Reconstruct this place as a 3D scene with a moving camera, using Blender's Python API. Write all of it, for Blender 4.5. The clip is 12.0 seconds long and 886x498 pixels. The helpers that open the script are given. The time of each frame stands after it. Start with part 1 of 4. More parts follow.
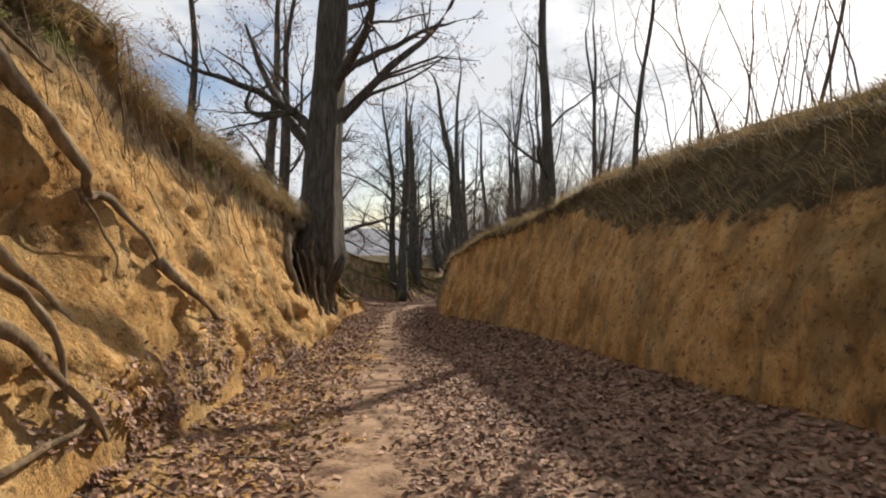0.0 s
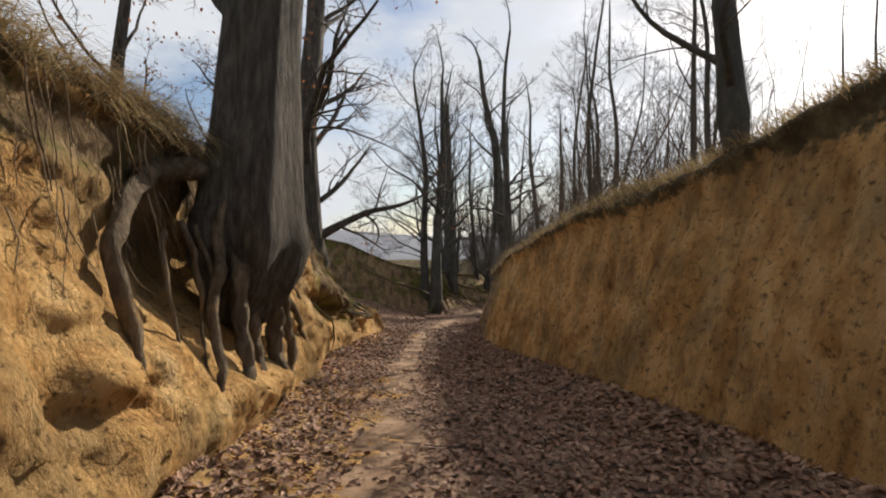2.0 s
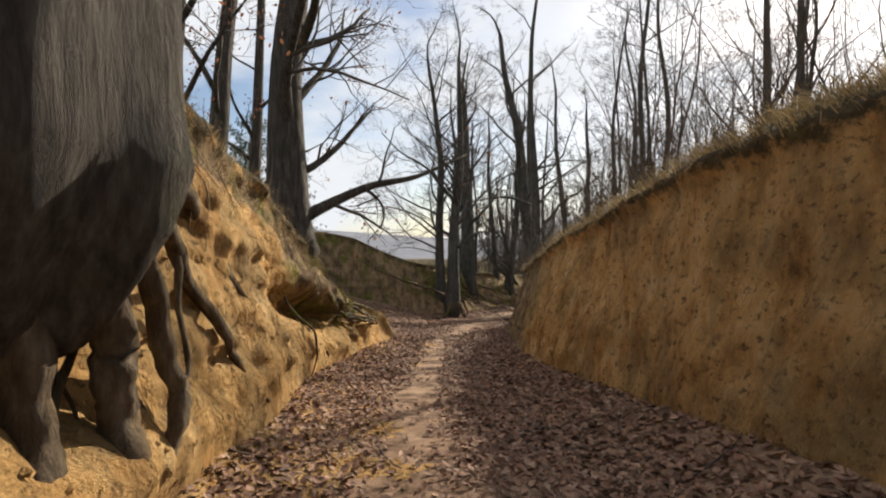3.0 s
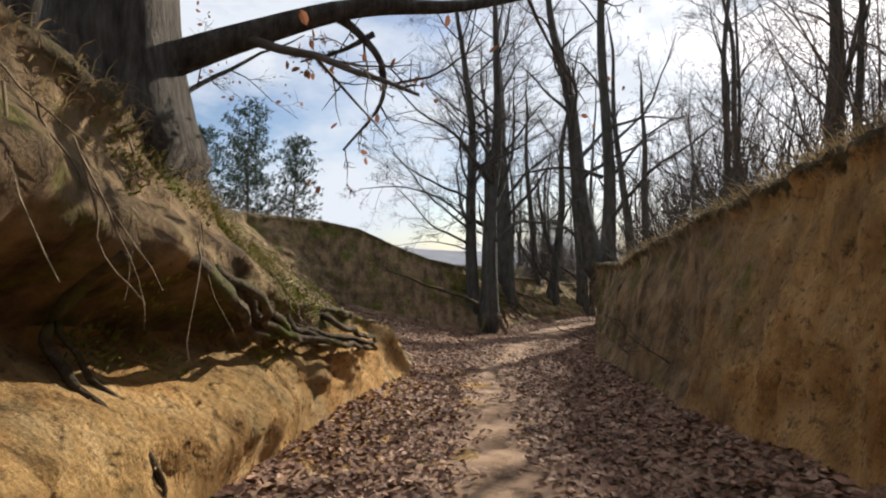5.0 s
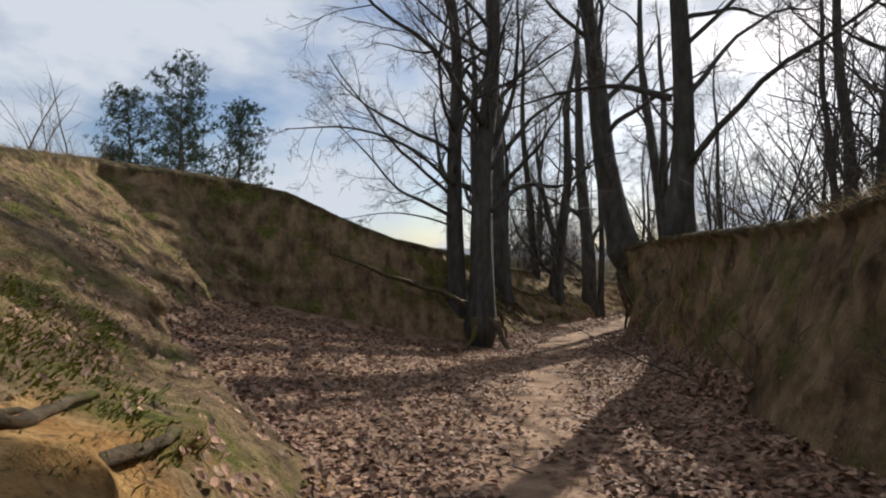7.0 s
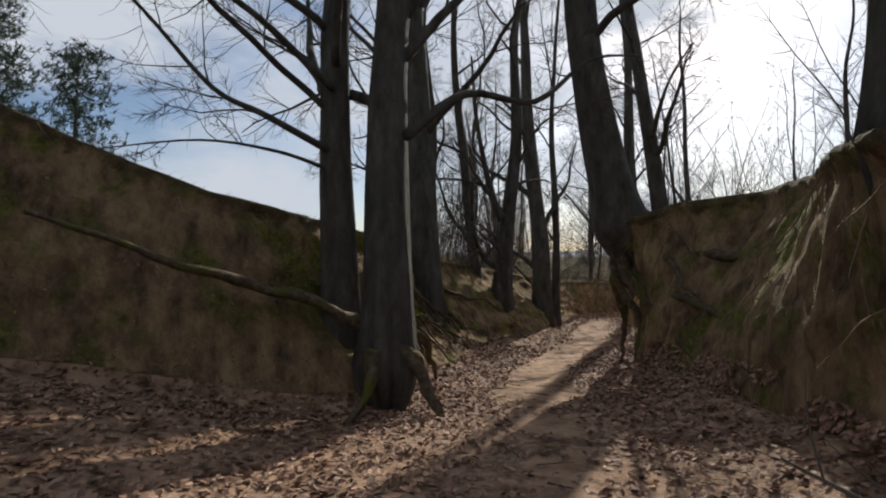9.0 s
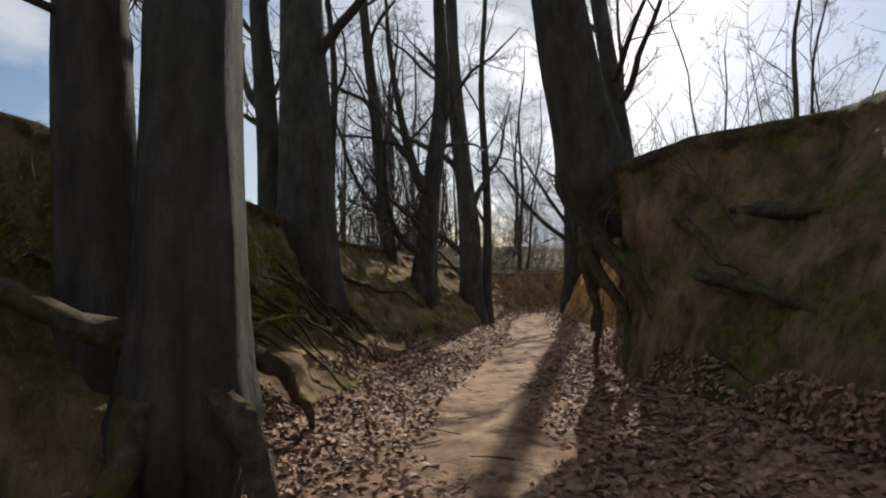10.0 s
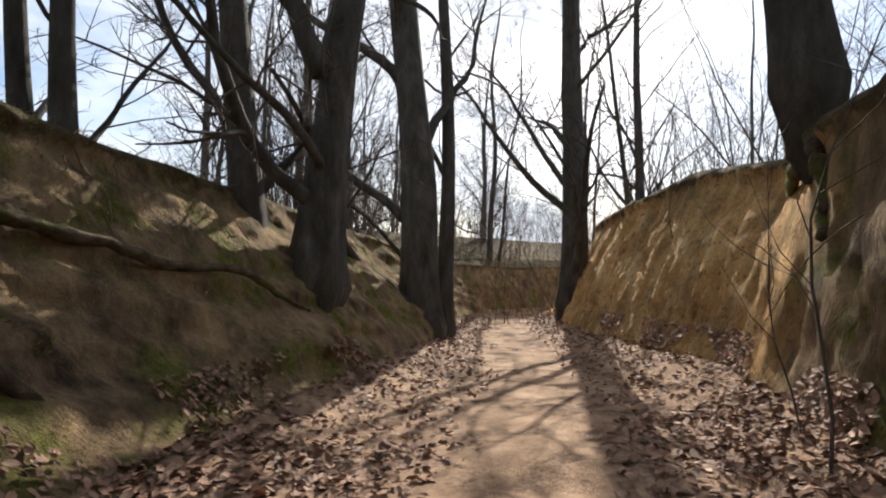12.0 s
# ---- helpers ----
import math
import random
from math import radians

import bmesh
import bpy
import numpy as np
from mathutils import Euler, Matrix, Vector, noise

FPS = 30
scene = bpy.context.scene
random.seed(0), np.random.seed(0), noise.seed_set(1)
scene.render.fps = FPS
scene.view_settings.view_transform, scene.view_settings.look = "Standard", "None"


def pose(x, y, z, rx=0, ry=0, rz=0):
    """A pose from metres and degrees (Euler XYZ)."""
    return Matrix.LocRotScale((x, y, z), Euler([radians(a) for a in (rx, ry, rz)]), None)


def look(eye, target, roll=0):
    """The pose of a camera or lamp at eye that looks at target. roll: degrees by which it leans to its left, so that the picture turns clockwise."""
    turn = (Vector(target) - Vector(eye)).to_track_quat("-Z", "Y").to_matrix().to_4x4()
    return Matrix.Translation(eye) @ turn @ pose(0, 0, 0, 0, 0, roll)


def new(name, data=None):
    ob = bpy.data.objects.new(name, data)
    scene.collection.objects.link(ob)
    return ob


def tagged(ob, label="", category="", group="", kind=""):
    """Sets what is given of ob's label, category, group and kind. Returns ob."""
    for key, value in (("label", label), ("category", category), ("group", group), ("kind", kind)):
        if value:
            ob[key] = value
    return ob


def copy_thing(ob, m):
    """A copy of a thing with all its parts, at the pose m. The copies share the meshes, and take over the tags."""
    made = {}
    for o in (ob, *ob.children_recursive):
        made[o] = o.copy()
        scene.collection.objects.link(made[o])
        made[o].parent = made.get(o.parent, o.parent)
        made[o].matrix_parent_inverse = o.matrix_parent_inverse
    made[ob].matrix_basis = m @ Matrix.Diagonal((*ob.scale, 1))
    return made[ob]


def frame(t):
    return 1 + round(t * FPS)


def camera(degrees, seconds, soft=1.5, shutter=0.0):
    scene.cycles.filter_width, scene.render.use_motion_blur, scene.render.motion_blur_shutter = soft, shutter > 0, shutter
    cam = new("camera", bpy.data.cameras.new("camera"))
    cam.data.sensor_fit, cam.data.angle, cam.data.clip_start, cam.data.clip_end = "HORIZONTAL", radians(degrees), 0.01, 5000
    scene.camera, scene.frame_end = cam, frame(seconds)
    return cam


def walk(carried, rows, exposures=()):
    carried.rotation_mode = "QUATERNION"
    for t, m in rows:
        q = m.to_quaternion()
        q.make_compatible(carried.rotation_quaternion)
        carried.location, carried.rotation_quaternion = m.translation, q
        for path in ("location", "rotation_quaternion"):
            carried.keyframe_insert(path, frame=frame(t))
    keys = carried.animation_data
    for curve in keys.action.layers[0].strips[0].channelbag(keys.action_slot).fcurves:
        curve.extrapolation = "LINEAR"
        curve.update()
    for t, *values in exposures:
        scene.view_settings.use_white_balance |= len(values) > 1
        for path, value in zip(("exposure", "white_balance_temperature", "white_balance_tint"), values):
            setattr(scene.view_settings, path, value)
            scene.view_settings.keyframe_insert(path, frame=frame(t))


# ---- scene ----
cam = camera(80.0, 12.0, 2.0)
PATH = [
    (0.0, (0.057, -0.103, 1.202), (0.072, 1.897, 1.178), -0.07),
    (0.5, (0.058, 1.108, 1.135), (0.040, 3.108, 1.117), 0.26),
    (1.0, (0.013, 2.374, 1.084), (-0.043, 4.373, 1.079), 0.37),
    (1.5, (-0.072, 3.664, 1.016), (-0.161, 5.662, 1.016), 0.35),
    (2.0, (-0.193, 4.959, 0.918), (-0.314, 6.955, 0.919), 0.26),
    (2.5, (-0.347, 6.251, 0.792), (-0.507, 8.245, 0.782), 0.16),
    (3.0, (-0.532, 7.534, 0.644), (-0.703, 9.526, 0.653), 0.06),
    (5.0, (-1.423, 12.615, 0.059), (-1.663, 14.600, 0.120), 0.01),
    (5.5, (-1.628, 13.894, -0.048), (-1.855, 15.881, -0.002), 0.06),
    (6.0, (-1.801, 15.186, -0.135), (-2.014, 17.174, -0.103), 0.09),
    (6.5, (-1.930, 16.494, -0.207), (-2.104, 18.485, -0.168), 0.11),
    (8.5, (-1.885, 21.927, -0.481), (-1.901, 23.926, -0.406), -0.29),
    (9.0, (-1.731, 23.330, -0.578), (-1.600, 25.324, -0.512), -0.50),
    (9.5, (-1.529, 24.738, -0.693), (-1.245, 26.717, -0.647), -0.72),
    (10.0, (-1.285, 26.138, -0.822), (-0.853, 28.091, -0.774), -0.90),
    (10.5, (-1.000, 27.508, -0.956), (-0.483, 29.437, -0.908), -0.99),
    (11.0, (-0.664, 28.819, -1.085), (-0.098, 30.736, -1.032), -0.91),
    (11.5, (-0.257, 30.027, -1.195), (0.320, 31.947, -1.154), -0.55),
    (12.0, (0.267, 31.076, -1.270), (0.841, 32.990, -1.214), 0.21),
]
walk(cam, [(t, look(e, g, r)) for t, e, g, r in PATH], [(0.0, 0.38, 6500, 10), (1.0, 0.2, 6400, 10), (2.0, 0.3, 6400, 10), (3.0, 0.5, 6450, 10), (5.0, 0.45, 6150, 10), (8.5, -0.02, 6000, 10),
                                                           (10.0, 0.02, 6050, 10), (11.0, 0.5, 6050, 10), (11.5, 0.8, 6080, 10), (12.0, 0.8, 6100, 10)])

# ---------------------------------------------------------------- world, sun
SUN_AZ, SUN_EL = radians(28), radians(32)
world = bpy.data.worlds.new("sky")
scene.world = world
world.use_nodes = True
wn, wl = world.node_tree.nodes, world.node_tree.links
wn.clear()
w_out = wn.new("ShaderNodeOutputWorld")
w_sky = wn.new("ShaderNodeTexSky")
w_sky.sky_type, w_sky.sun_disc = "NISHITA", False
w_sky.sun_elevation, w_sky.sun_rotation = SUN_EL, SUN_AZ
w_sky.air_density, w_sky.dust_density = 1.0, 1.2
w_bg = wn.new("ShaderNodeBackground")
w_bg.inputs["Strength"].default_value = 0.085
w_cloud = wn.new("ShaderNodeBackground")
w_cloud.inputs["Color"].default_value = (0.95, 0.97, 1.0, 1)
w_cloud.inputs["Strength"].default_value = 0.66
w_co = wn.new("ShaderNodeTexCoord")
w_map = wn.new("ShaderNodeMapping")
w_map.inputs["Scale"].default_value = (1.0, 1.0, 2.2)
w_no = wn.new("ShaderNodeTexNoise")
w_no.inputs["Scale"].default_value = 2.6
w_no.inputs["Detail"].default_value = 7
w_no.inputs["Roughness"].default_value = 0.55
w_rp = wn.new("ShaderNodeValToRGB")
w_rp.color_ramp.elements[0].position, w_rp.color_ramp.elements[1].position = 0.40, 0.58
w_mix = wn.new("ShaderNodeMixShader")
wl.new(w_co.outputs["Generated"], w_map.inputs["Vector"])
wl.new(w_map.outputs["Vector"], w_no.inputs["Vector"])
wl.new(w_no.outputs["Fac"], w_rp.inputs["Fac"])
wl.new(w_rp.outputs["Color"], w_mix.inputs["Fac"])
wl.new(w_sky.outputs["Color"], w_bg.inputs["Color"])
wl.new(w_bg.outputs["Background"], w_mix.inputs[1])
wl.new(w_cloud.outputs["Background"], w_mix.inputs[2])
wl.new(w_mix.outputs["Shader"], w_out.inputs["Surface"])

sun = new("sun", bpy.data.lights.new("sun", "SUN"))
sun.data.energy, sun.data.angle, sun.data.color = 5.0, radians(0.6), (1.0, 0.9, 0.75)
sun_dir = Vector((math.sin(SUN_AZ) * math.cos(SUN_EL), math.cos(SUN_AZ) * math.cos(SUN_EL), math.sin(SUN_EL)))
sun.matrix_world = look(sun_dir * 60, (0, 0, 0))


# ---------------------------------------------------------------- materials
def material(name, stops, scale=4.0, detail=8.0, rough=0.9, bump=0.4, bump_scale=20.0, stretch=(1, 1, 1),
             patch=None, patch_scale=1.2, patch_at=(0.55, 0.65), bump_dist=0.02, per_island=0.0, translucent=0.0):
    """A rough natural surface: colours along a noise, a second patchy colour, relief from two noises."""
    m = bpy.data.materials.new(name)
    m.use_nodes = True
    n, l = m.node_tree.nodes, m.node_tree.links
    bsdf = n["Principled BSDF"]
    bsdf.inputs["Roughness"].default_value = rough
    bsdf.inputs["Specular IOR Level"].default_value = 0.2
    co = n.new("ShaderNodeTexCoord")
    mp = n.new("ShaderNodeMapping")
    mp.inputs["Scale"].default_value = stretch
    l.new(co.outputs["Object"], mp.inputs["Vector"])
    no = n.new("ShaderNodeTexNoise")
    no.inputs["Scale"].default_value, no.inputs["Detail"].default_value = scale, detail
    no.inputs["Roughness"].default_value = 0.65
    l.new(mp.outputs["Vector"], no.inputs["Vector"])
    rp = n.new("ShaderNodeValToRGB")
    els = rp.color_ramp.elements
    while len(els) < len(stops):
        els.new(0.5)
    for e, (p, c) in zip(els, stops):
        e.position, e.color = p, (*c, 1)
    l.new(no.outputs["Fac"], rp.inputs["Fac"])
    colour = rp.outputs["Color"]
    if patch:
        pn = n.new("ShaderNodeTexNoise")
        pn.inputs["Scale"].default_value, pn.inputs["Detail"].default_value = patch_scale, 9
        pn.inputs["Roughness"].default_value = 0.7
        l.new(co.outputs["Object"], pn.inputs["Vector"])
        pr = n.new("ShaderNodeMapRange")
        pr.inputs["From Min"].default_value, pr.inputs["From Max"].default_value = patch_at
        l.new(pn.outputs["Fac"], pr.inputs["Value"])
        mx = n.new("ShaderNodeMixRGB")
        l.new(pr.outputs["Result"], mx.inputs["Fac"])
        l.new(colour, mx.inputs["Color1"])
        mx.inputs["Color2"].default_value = (*patch, 1)
        colour = mx.outputs["Color"]
    if per_island:
        ge = n.new("ShaderNodeNewGeometry")
        hs = n.new("ShaderNodeHueSaturation")
        mr = n.new("ShaderNodeMapRange")
        mr.inputs["To Min"].default_value, mr.inputs["To Max"].default_value = 1 - per_island, 1 + per_island
        l.new(ge.outputs["Random Per Island"], mr.inputs["Value"])
        l.new(mr.outputs["Result"], hs.inputs["Value"])
        l.new(colour, hs.inputs["Color"])
        colour = hs.outputs["Color"]
    l.new(colour, bsdf.inputs["Base Color"])
    if bump:
        bn = n.new("ShaderNodeTexNoise")
        bn.inputs["Scale"].default_value, bn.inputs["Detail"].default_value = bump_scale, 10
        bn.inputs["Roughness"].default_value = 0.7
        l.new(mp.outputs["Vector"], bn.inputs["Vector"])
        bp = n.new("ShaderNodeBump")
        bp.inputs["Strength"].default_value, bp.inputs["Distance"].default_value = bump, bump_dist
        l.new(bn.outputs["Fac"], bp.inputs["Height"])
        l.new(bp.outputs["Normal"], bsdf.inputs["Normal"])
    if translucent:
        tr = n.new("ShaderNodeBsdfTranslucent")
        l.new(colour, tr.inputs["Color"])
        ms = n.new("ShaderNodeMixShader")
        ms.inputs["Fac"].default_value = translucent
        l.new(bsdf.outputs["BSDF"], ms.inputs[1])
        l.new(tr.outputs["BSDF"], ms.inputs[2])
        l.new(ms.outputs["Shader"], n["Material Output"].inputs["Surface"])
    return m


PATH_SOIL = material("trodden_soil", [(0.3, (0.17, 0.105, 0.06)), (0.5, (0.35, 0.225, 0.14)), (0.7, (0.50, 0.345, 0.225))], scale=3.5, bump=0.8,
                     bump_scale=30, bump_dist=0.03, patch=(0.10, 0.055, 0.032), patch_scale=2.5, patch_at=(0.5, 0.62))


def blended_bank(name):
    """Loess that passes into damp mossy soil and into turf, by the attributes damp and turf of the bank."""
    m = bpy.data.materials.new(name)
    m.use_nodes = True
    n, l = m.node_tree.nodes, m.node_tree.links
    bsdf = n["Principled BSDF"]
    bsdf.inputs["Roughness"].default_value = 0.93
    bsdf.inputs["Specular IOR Level"].default_value = 0.15
    co = n.new("ShaderNodeTexCoord")
    mp = n.new("ShaderNodeMapping")
    mp.inputs["Scale"].default_value = (1.2, 1.2, 0.6)
    l.new(co.outputs["Object"], mp.inputs["Vector"])

    def tex(scale, vec):
        t = n.new("ShaderNodeTexNoise")
        t.inputs["Scale"].default_value, t.inputs["Detail"].default_value, t.inputs["Roughness"].default_value = scale, 9, 0.68
        l.new(vec, t.inputs["Vector"])
        return t.outputs["Fac"]

    def ramp(fac, stops):
        r = n.new("ShaderNodeValToRGB")
        els = r.color_ramp.elements
        while len(els) < len(stops):
            els.new(0.5)
        for e, (p, c) in zip(els, stops):
            e.position, e.color = p, (*c, 1)
        l.new(fac, r.inputs["Fac"])
        return r.outputs["Color"]

    def mix(fac, a, b):
        x = n.new("ShaderNodeMixRGB")
        l.new(fac, x.inputs["Fac"])
        l.new(a, x.inputs["Color1"])
        l.new(b, x.inputs["Color2"])
        return x.outputs["Color"]

    def ragged(attribute, noise_out, soft):
        at = n.new("ShaderNodeAttribute")
        at.attribute_name = attribute
        add = n.new("ShaderNodeMath")
        l.new(at.outputs["Fac"], add.inputs[0])
        l.new(noise_out, add.inputs[1])
        mr = n.new("ShaderNodeMapRange")
        mr.inputs["From Min"].default_value, mr.inputs["From Max"].default_value = 1.0 - soft, 1.0 + soft
        l.new(add.outputs["Value"], mr.inputs["Value"])
        return mr.outputs["Result"]

    obj, st = co.outputs["Object"], mp.outputs["Vector"]
    dry = ramp(tex(2.8, st), [(0.3, (0.24, 0.125, 0.045)), (0.41, (0.53, 0.29, 0.10)), (0.54, (0.72, 0.44, 0.175)), (0.72, (0.82, 0.58, 0.30))])
    stain = ramp(tex(1.6, st), [(0.48, (0, 0, 0)), (0.6, (0.55, 0.55, 0.55))])
    dry = mix(stain, dry, ramp(tex(7, st), [(0.35, (0.10, 0.075, 0.04)), (0.65, (0.30, 0.22, 0.11))]))
    cracks = ramp(tex(17, obj), [(0.36, (0.85, 0.85, 0.85)), (0.46, (0, 0, 0))])
    dry = mix(cracks, dry, ramp(tex(30, obj), [(0.4, (0.09, 0.055, 0.025)), (0.6, (0.22, 0.13, 0.06))]))
    olive = ramp(tex(1.1, obj), [(0.52, (0, 0, 0)), (0.66, (0.4, 0.4, 0.4))])
    dry = mix(olive, dry, ramp(tex(22, obj), [(0.4, (0.10, 0.085, 0.03)), (0.6, (0.30, 0.24, 0.10))]))
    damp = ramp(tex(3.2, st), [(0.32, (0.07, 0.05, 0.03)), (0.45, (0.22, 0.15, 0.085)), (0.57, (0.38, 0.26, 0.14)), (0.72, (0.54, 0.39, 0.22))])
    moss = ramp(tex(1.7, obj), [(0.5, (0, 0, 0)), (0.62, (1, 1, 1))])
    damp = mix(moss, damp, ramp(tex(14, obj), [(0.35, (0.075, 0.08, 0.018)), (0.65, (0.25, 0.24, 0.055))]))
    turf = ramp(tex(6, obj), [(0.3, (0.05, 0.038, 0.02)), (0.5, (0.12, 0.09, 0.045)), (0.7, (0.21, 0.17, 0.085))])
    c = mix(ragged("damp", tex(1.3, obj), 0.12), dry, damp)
    c = mix(ragged("turf", tex(4.0, obj), 0.06), c, turf)
    l.new(c, bsdf.inputs["Base Color"])
    relief = n.new("ShaderNodeMath")
    relief.operation = "ADD"
    l.new(tex(12, st), relief.inputs[0])
    fine = n.new("ShaderNodeMath")
    fine.operation = "MULTIPLY"
    fine.inputs[1].default_value = 0.35
    l.new(tex(45, obj), fine.inputs[0])
    l.new(fine.outputs["Value"], relief.inputs[1])
    bp = n.new("ShaderNodeBump")
    bp.inputs["Strength"].default_value, bp.inputs["Distance"].default_value = 1.0, 0.10
    l.new(relief.outputs["Value"], bp.inputs["Height"])
    l.new(bp.outputs["Normal"], bsdf.inputs["Normal"])
    return m


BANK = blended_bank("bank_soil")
# distance haze is put into the blue-grey base colour of the hills
HAZED_HILL = material("hazed_hill", [(0.3, (0.13, 0.14, 0.17)), (0.5, (0.17, 0.18, 0.21)), (0.7, (0.21, 0.21, 0.23))], scale=0.03, bump=0)
LEAF = material("dead_leaf", [(0.3, (0.12, 0.06, 0.04)), (0.5, (0.27, 0.155, 0.10)), (0.7, (0.45, 0.31, 0.21))], scale=9, rough=0.65, bump=0.3,
                bump_scale=60, per_island=0.5)
OAK_LEAF = material("clinging_oak_leaf", [(0.3, (0.20, 0.075, 0.04)), (0.7, (0.36, 0.17, 0.09))], scale=6, bump=0, per_island=0.4, translucent=0.4)
GRASS = material("dry_grass", [(0.3, (0.20, 0.13, 0.06)), (0.5, (0.36, 0.26, 0.13)), (0.7, (0.50, 0.40, 0.22))], scale=3, bump=0, per_island=0.45, translucent=0.25)
MOSS = material("moss", [(0.3, (0.11, 0.12, 0.02)), (0.5, (0.25, 0.26, 0.045)), (0.7, (0.40, 0.39, 0.08))], scale=12, bump=1, bump_scale=60, per_island=0.3)
BARK = material("oak_bark", [(0.3, (0.045, 0.038, 0.03)), (0.5, (0.12, 0.10, 0.08)), (0.7, (0.22, 0.19, 0.15))], scale=20, stretch=(1, 1, 0.14), bump=1.0,
                bump_scale=24, bump_dist=0.14, patch=(0.085, 0.09, 0.045), patch_scale=1.6, patch_at=(0.55, 0.75))
BEECH = material("beech_bark", [(0.3, (0.04, 0.036, 0.03)), (0.5, (0.08, 0.074, 0.062)), (0.7, (0.135, 0.125, 0.108))], scale=7, stretch=(1, 1, 0.35), bump=0.9,
                 bump_scale=26, bump_dist=0.05, patch=(0.06, 0.07, 0.03), patch_scale=1.4, patch_at=(0.55, 0.75))
TWIG = material("twig_bark", [(0.3, (0.05, 0.042, 0.036)), (0.7, (0.13, 0.11, 0.09))], scale=6, bump=0)
BRUSH = material("brush_twig", [(0.3, (0.085, 0.06, 0.042)), (0.7, (0.17, 0.125, 0.09))], scale=6, bump=0)
ROOT = material("root_bark", [(0.3, (0.09, 0.06, 0.035)), (0.5, (0.21, 0.15, 0.09)), (0.7, (0.35, 0.27, 0.17))], scale=10, stretch=(1, 1, 0.4), bump=0.9,
                bump_scale=25, bump_dist=0.03)
OAK_ROOT = material("oak_root_bark", [(0.3, (0.06, 0.042, 0.026)), (0.5, (0.15, 0.11, 0.07)), (0.7, (0.28, 0.22, 0.15))], scale=14, stretch=(1, 1, 0.25), bump=1.0,
                    bump_scale=24, bump_dist=0.06, patch=(0.34, 0.21, 0.09), patch_scale=2.2, patch_at=(0.55, 0.7))
MOSSY_ROOT = material("mossy_root_bark", [(0.3, (0.05, 0.036, 0.024)), (0.5, (0.12, 0.088, 0.055)), (0.7, (0.22, 0.17, 0.11))], scale=12, bump=1.0,
                      bump_scale=26, bump_dist=0.05, patch=(0.12, 0.125, 0.025), patch_scale=2.0, patch_at=(0.5, 0.6))
NEEDLE = material("pine_needle", [(0.3, (0.05, 0.075, 0.05)), (0.7, (0.12, 0.16, 0.10))], scale=3, bump=0, per_island=0.3)

# ---------------------------------------------------------------- plan of the sunken lane, by distance y along it
def table(*rows):
    a = np.array(rows, dtype=float)

    def at(y):
        return np.interp(y, a[:, 0], a[:, 1])
    return at


floor_mid = table((-14, 1.0), (0, 0.0), (11.2, -0.72), (16.7, -1.30), (20, -1.5), (29, -2.05), (44, -2.72), (60, -3.0))
left_base = table((-14, -1.7), (3.7, -1.66), (5.9, -1.7), (8.2, -1.8), (10.3, -2.0), (11, -2.0), (13, -2.5), (15.5, -2.75), (17.4, -2.85), (19, -2.6),
                  (20.6, -2.8), (22, -4.5), (24, -5.8), (26.5, -6.5), (27.8, -6.0), (28.3, -4.5), (28.6, -3.2), (29.0, -2.1), (30.1, -1.6), (31.2, -1.0),
                  (33.8, -0.1), (35.9, 1.0), (37, 1.7), (38, 2.2), (40, 3.0), (43, 4.4), (45, 5.6), (45.8, 8.5), (46.6, 12.5), (60, 40))
left_rim = table((-14, -2.6), (3.7, -2.55), (6, -2.45), (8.5, -2.5), (10.7, -2.7), (13.3, -3.0), (14.3, -3.05), (15.1, -3.2), (15.6, -3.4), (16.3, -3.7), (17, -4.0), (18, -4.3), (19.5, -4.7),
                 (21, -5.6), (22, -7.0), (24, -8.3), (26.5, -8.8), (28.1, -7.0), (28.5, -6.0), (28.8, -5.0), (29.1, -3.9), (29.6, -3.1), (30.5, -2.7),
                 (32.4, -2.1), (34.7, -1.15), (36, -0.4), (38, 0.6), (42, 2.8), (45, 4.6), (46, 7), (47, 11.5), (60, 38))
left_top = table((-14, 3.4), (3.7, 2.85), (4.1, 2.55), (4.9, 2.35), (6, 2.13), (7.8, 1.85), (10.7, 1.72), (11.5, 1.6), (12.6, 1.4), (13.3, 1.18), (14.3, 0.85), (15.1, 0.7), (15.8, 0.58),
                 (17, 0.45), (18, 0.33), (19.5, 0.2), (21, 0.35), (22, 0.7), (24, 1.2), (26.5, 1.55), (28.1, 1.4), (28.5, 1.2), (28.8, 0.7), (29.1, 0.25),
                 (29.6, 0.05), (30.5, 0.0), (32.4, -0.15), (34.7, -0.45), (36, -0.55), (38, -0.7), (42, -1.0), (46, -1.35), (60, -1.6))
right_base = table((-14, 3.4), (3.3, 2.7), (5.2, 2.2), (7.2, 1.9), (9, 1.6), (11, 0.95), (12.5, 0.65), (14.4, 0.2), (17.2, 0.0), (21, -0.05), (23, 0.15),
                   (24, 0.4), (26.5, 0.95), (28, 1.2), (29.3, 1.45), (30.2, 1.4), (30.8, 1.5), (31.3, 1.75), (31.8, 2.05), (32.6, 2.5), (34.6, 3.7), (37.9, 4.4), (39.5, 5.0),
                   (43.5, 6.9), (44.5, 10), (45.4, 14), (60, 42))
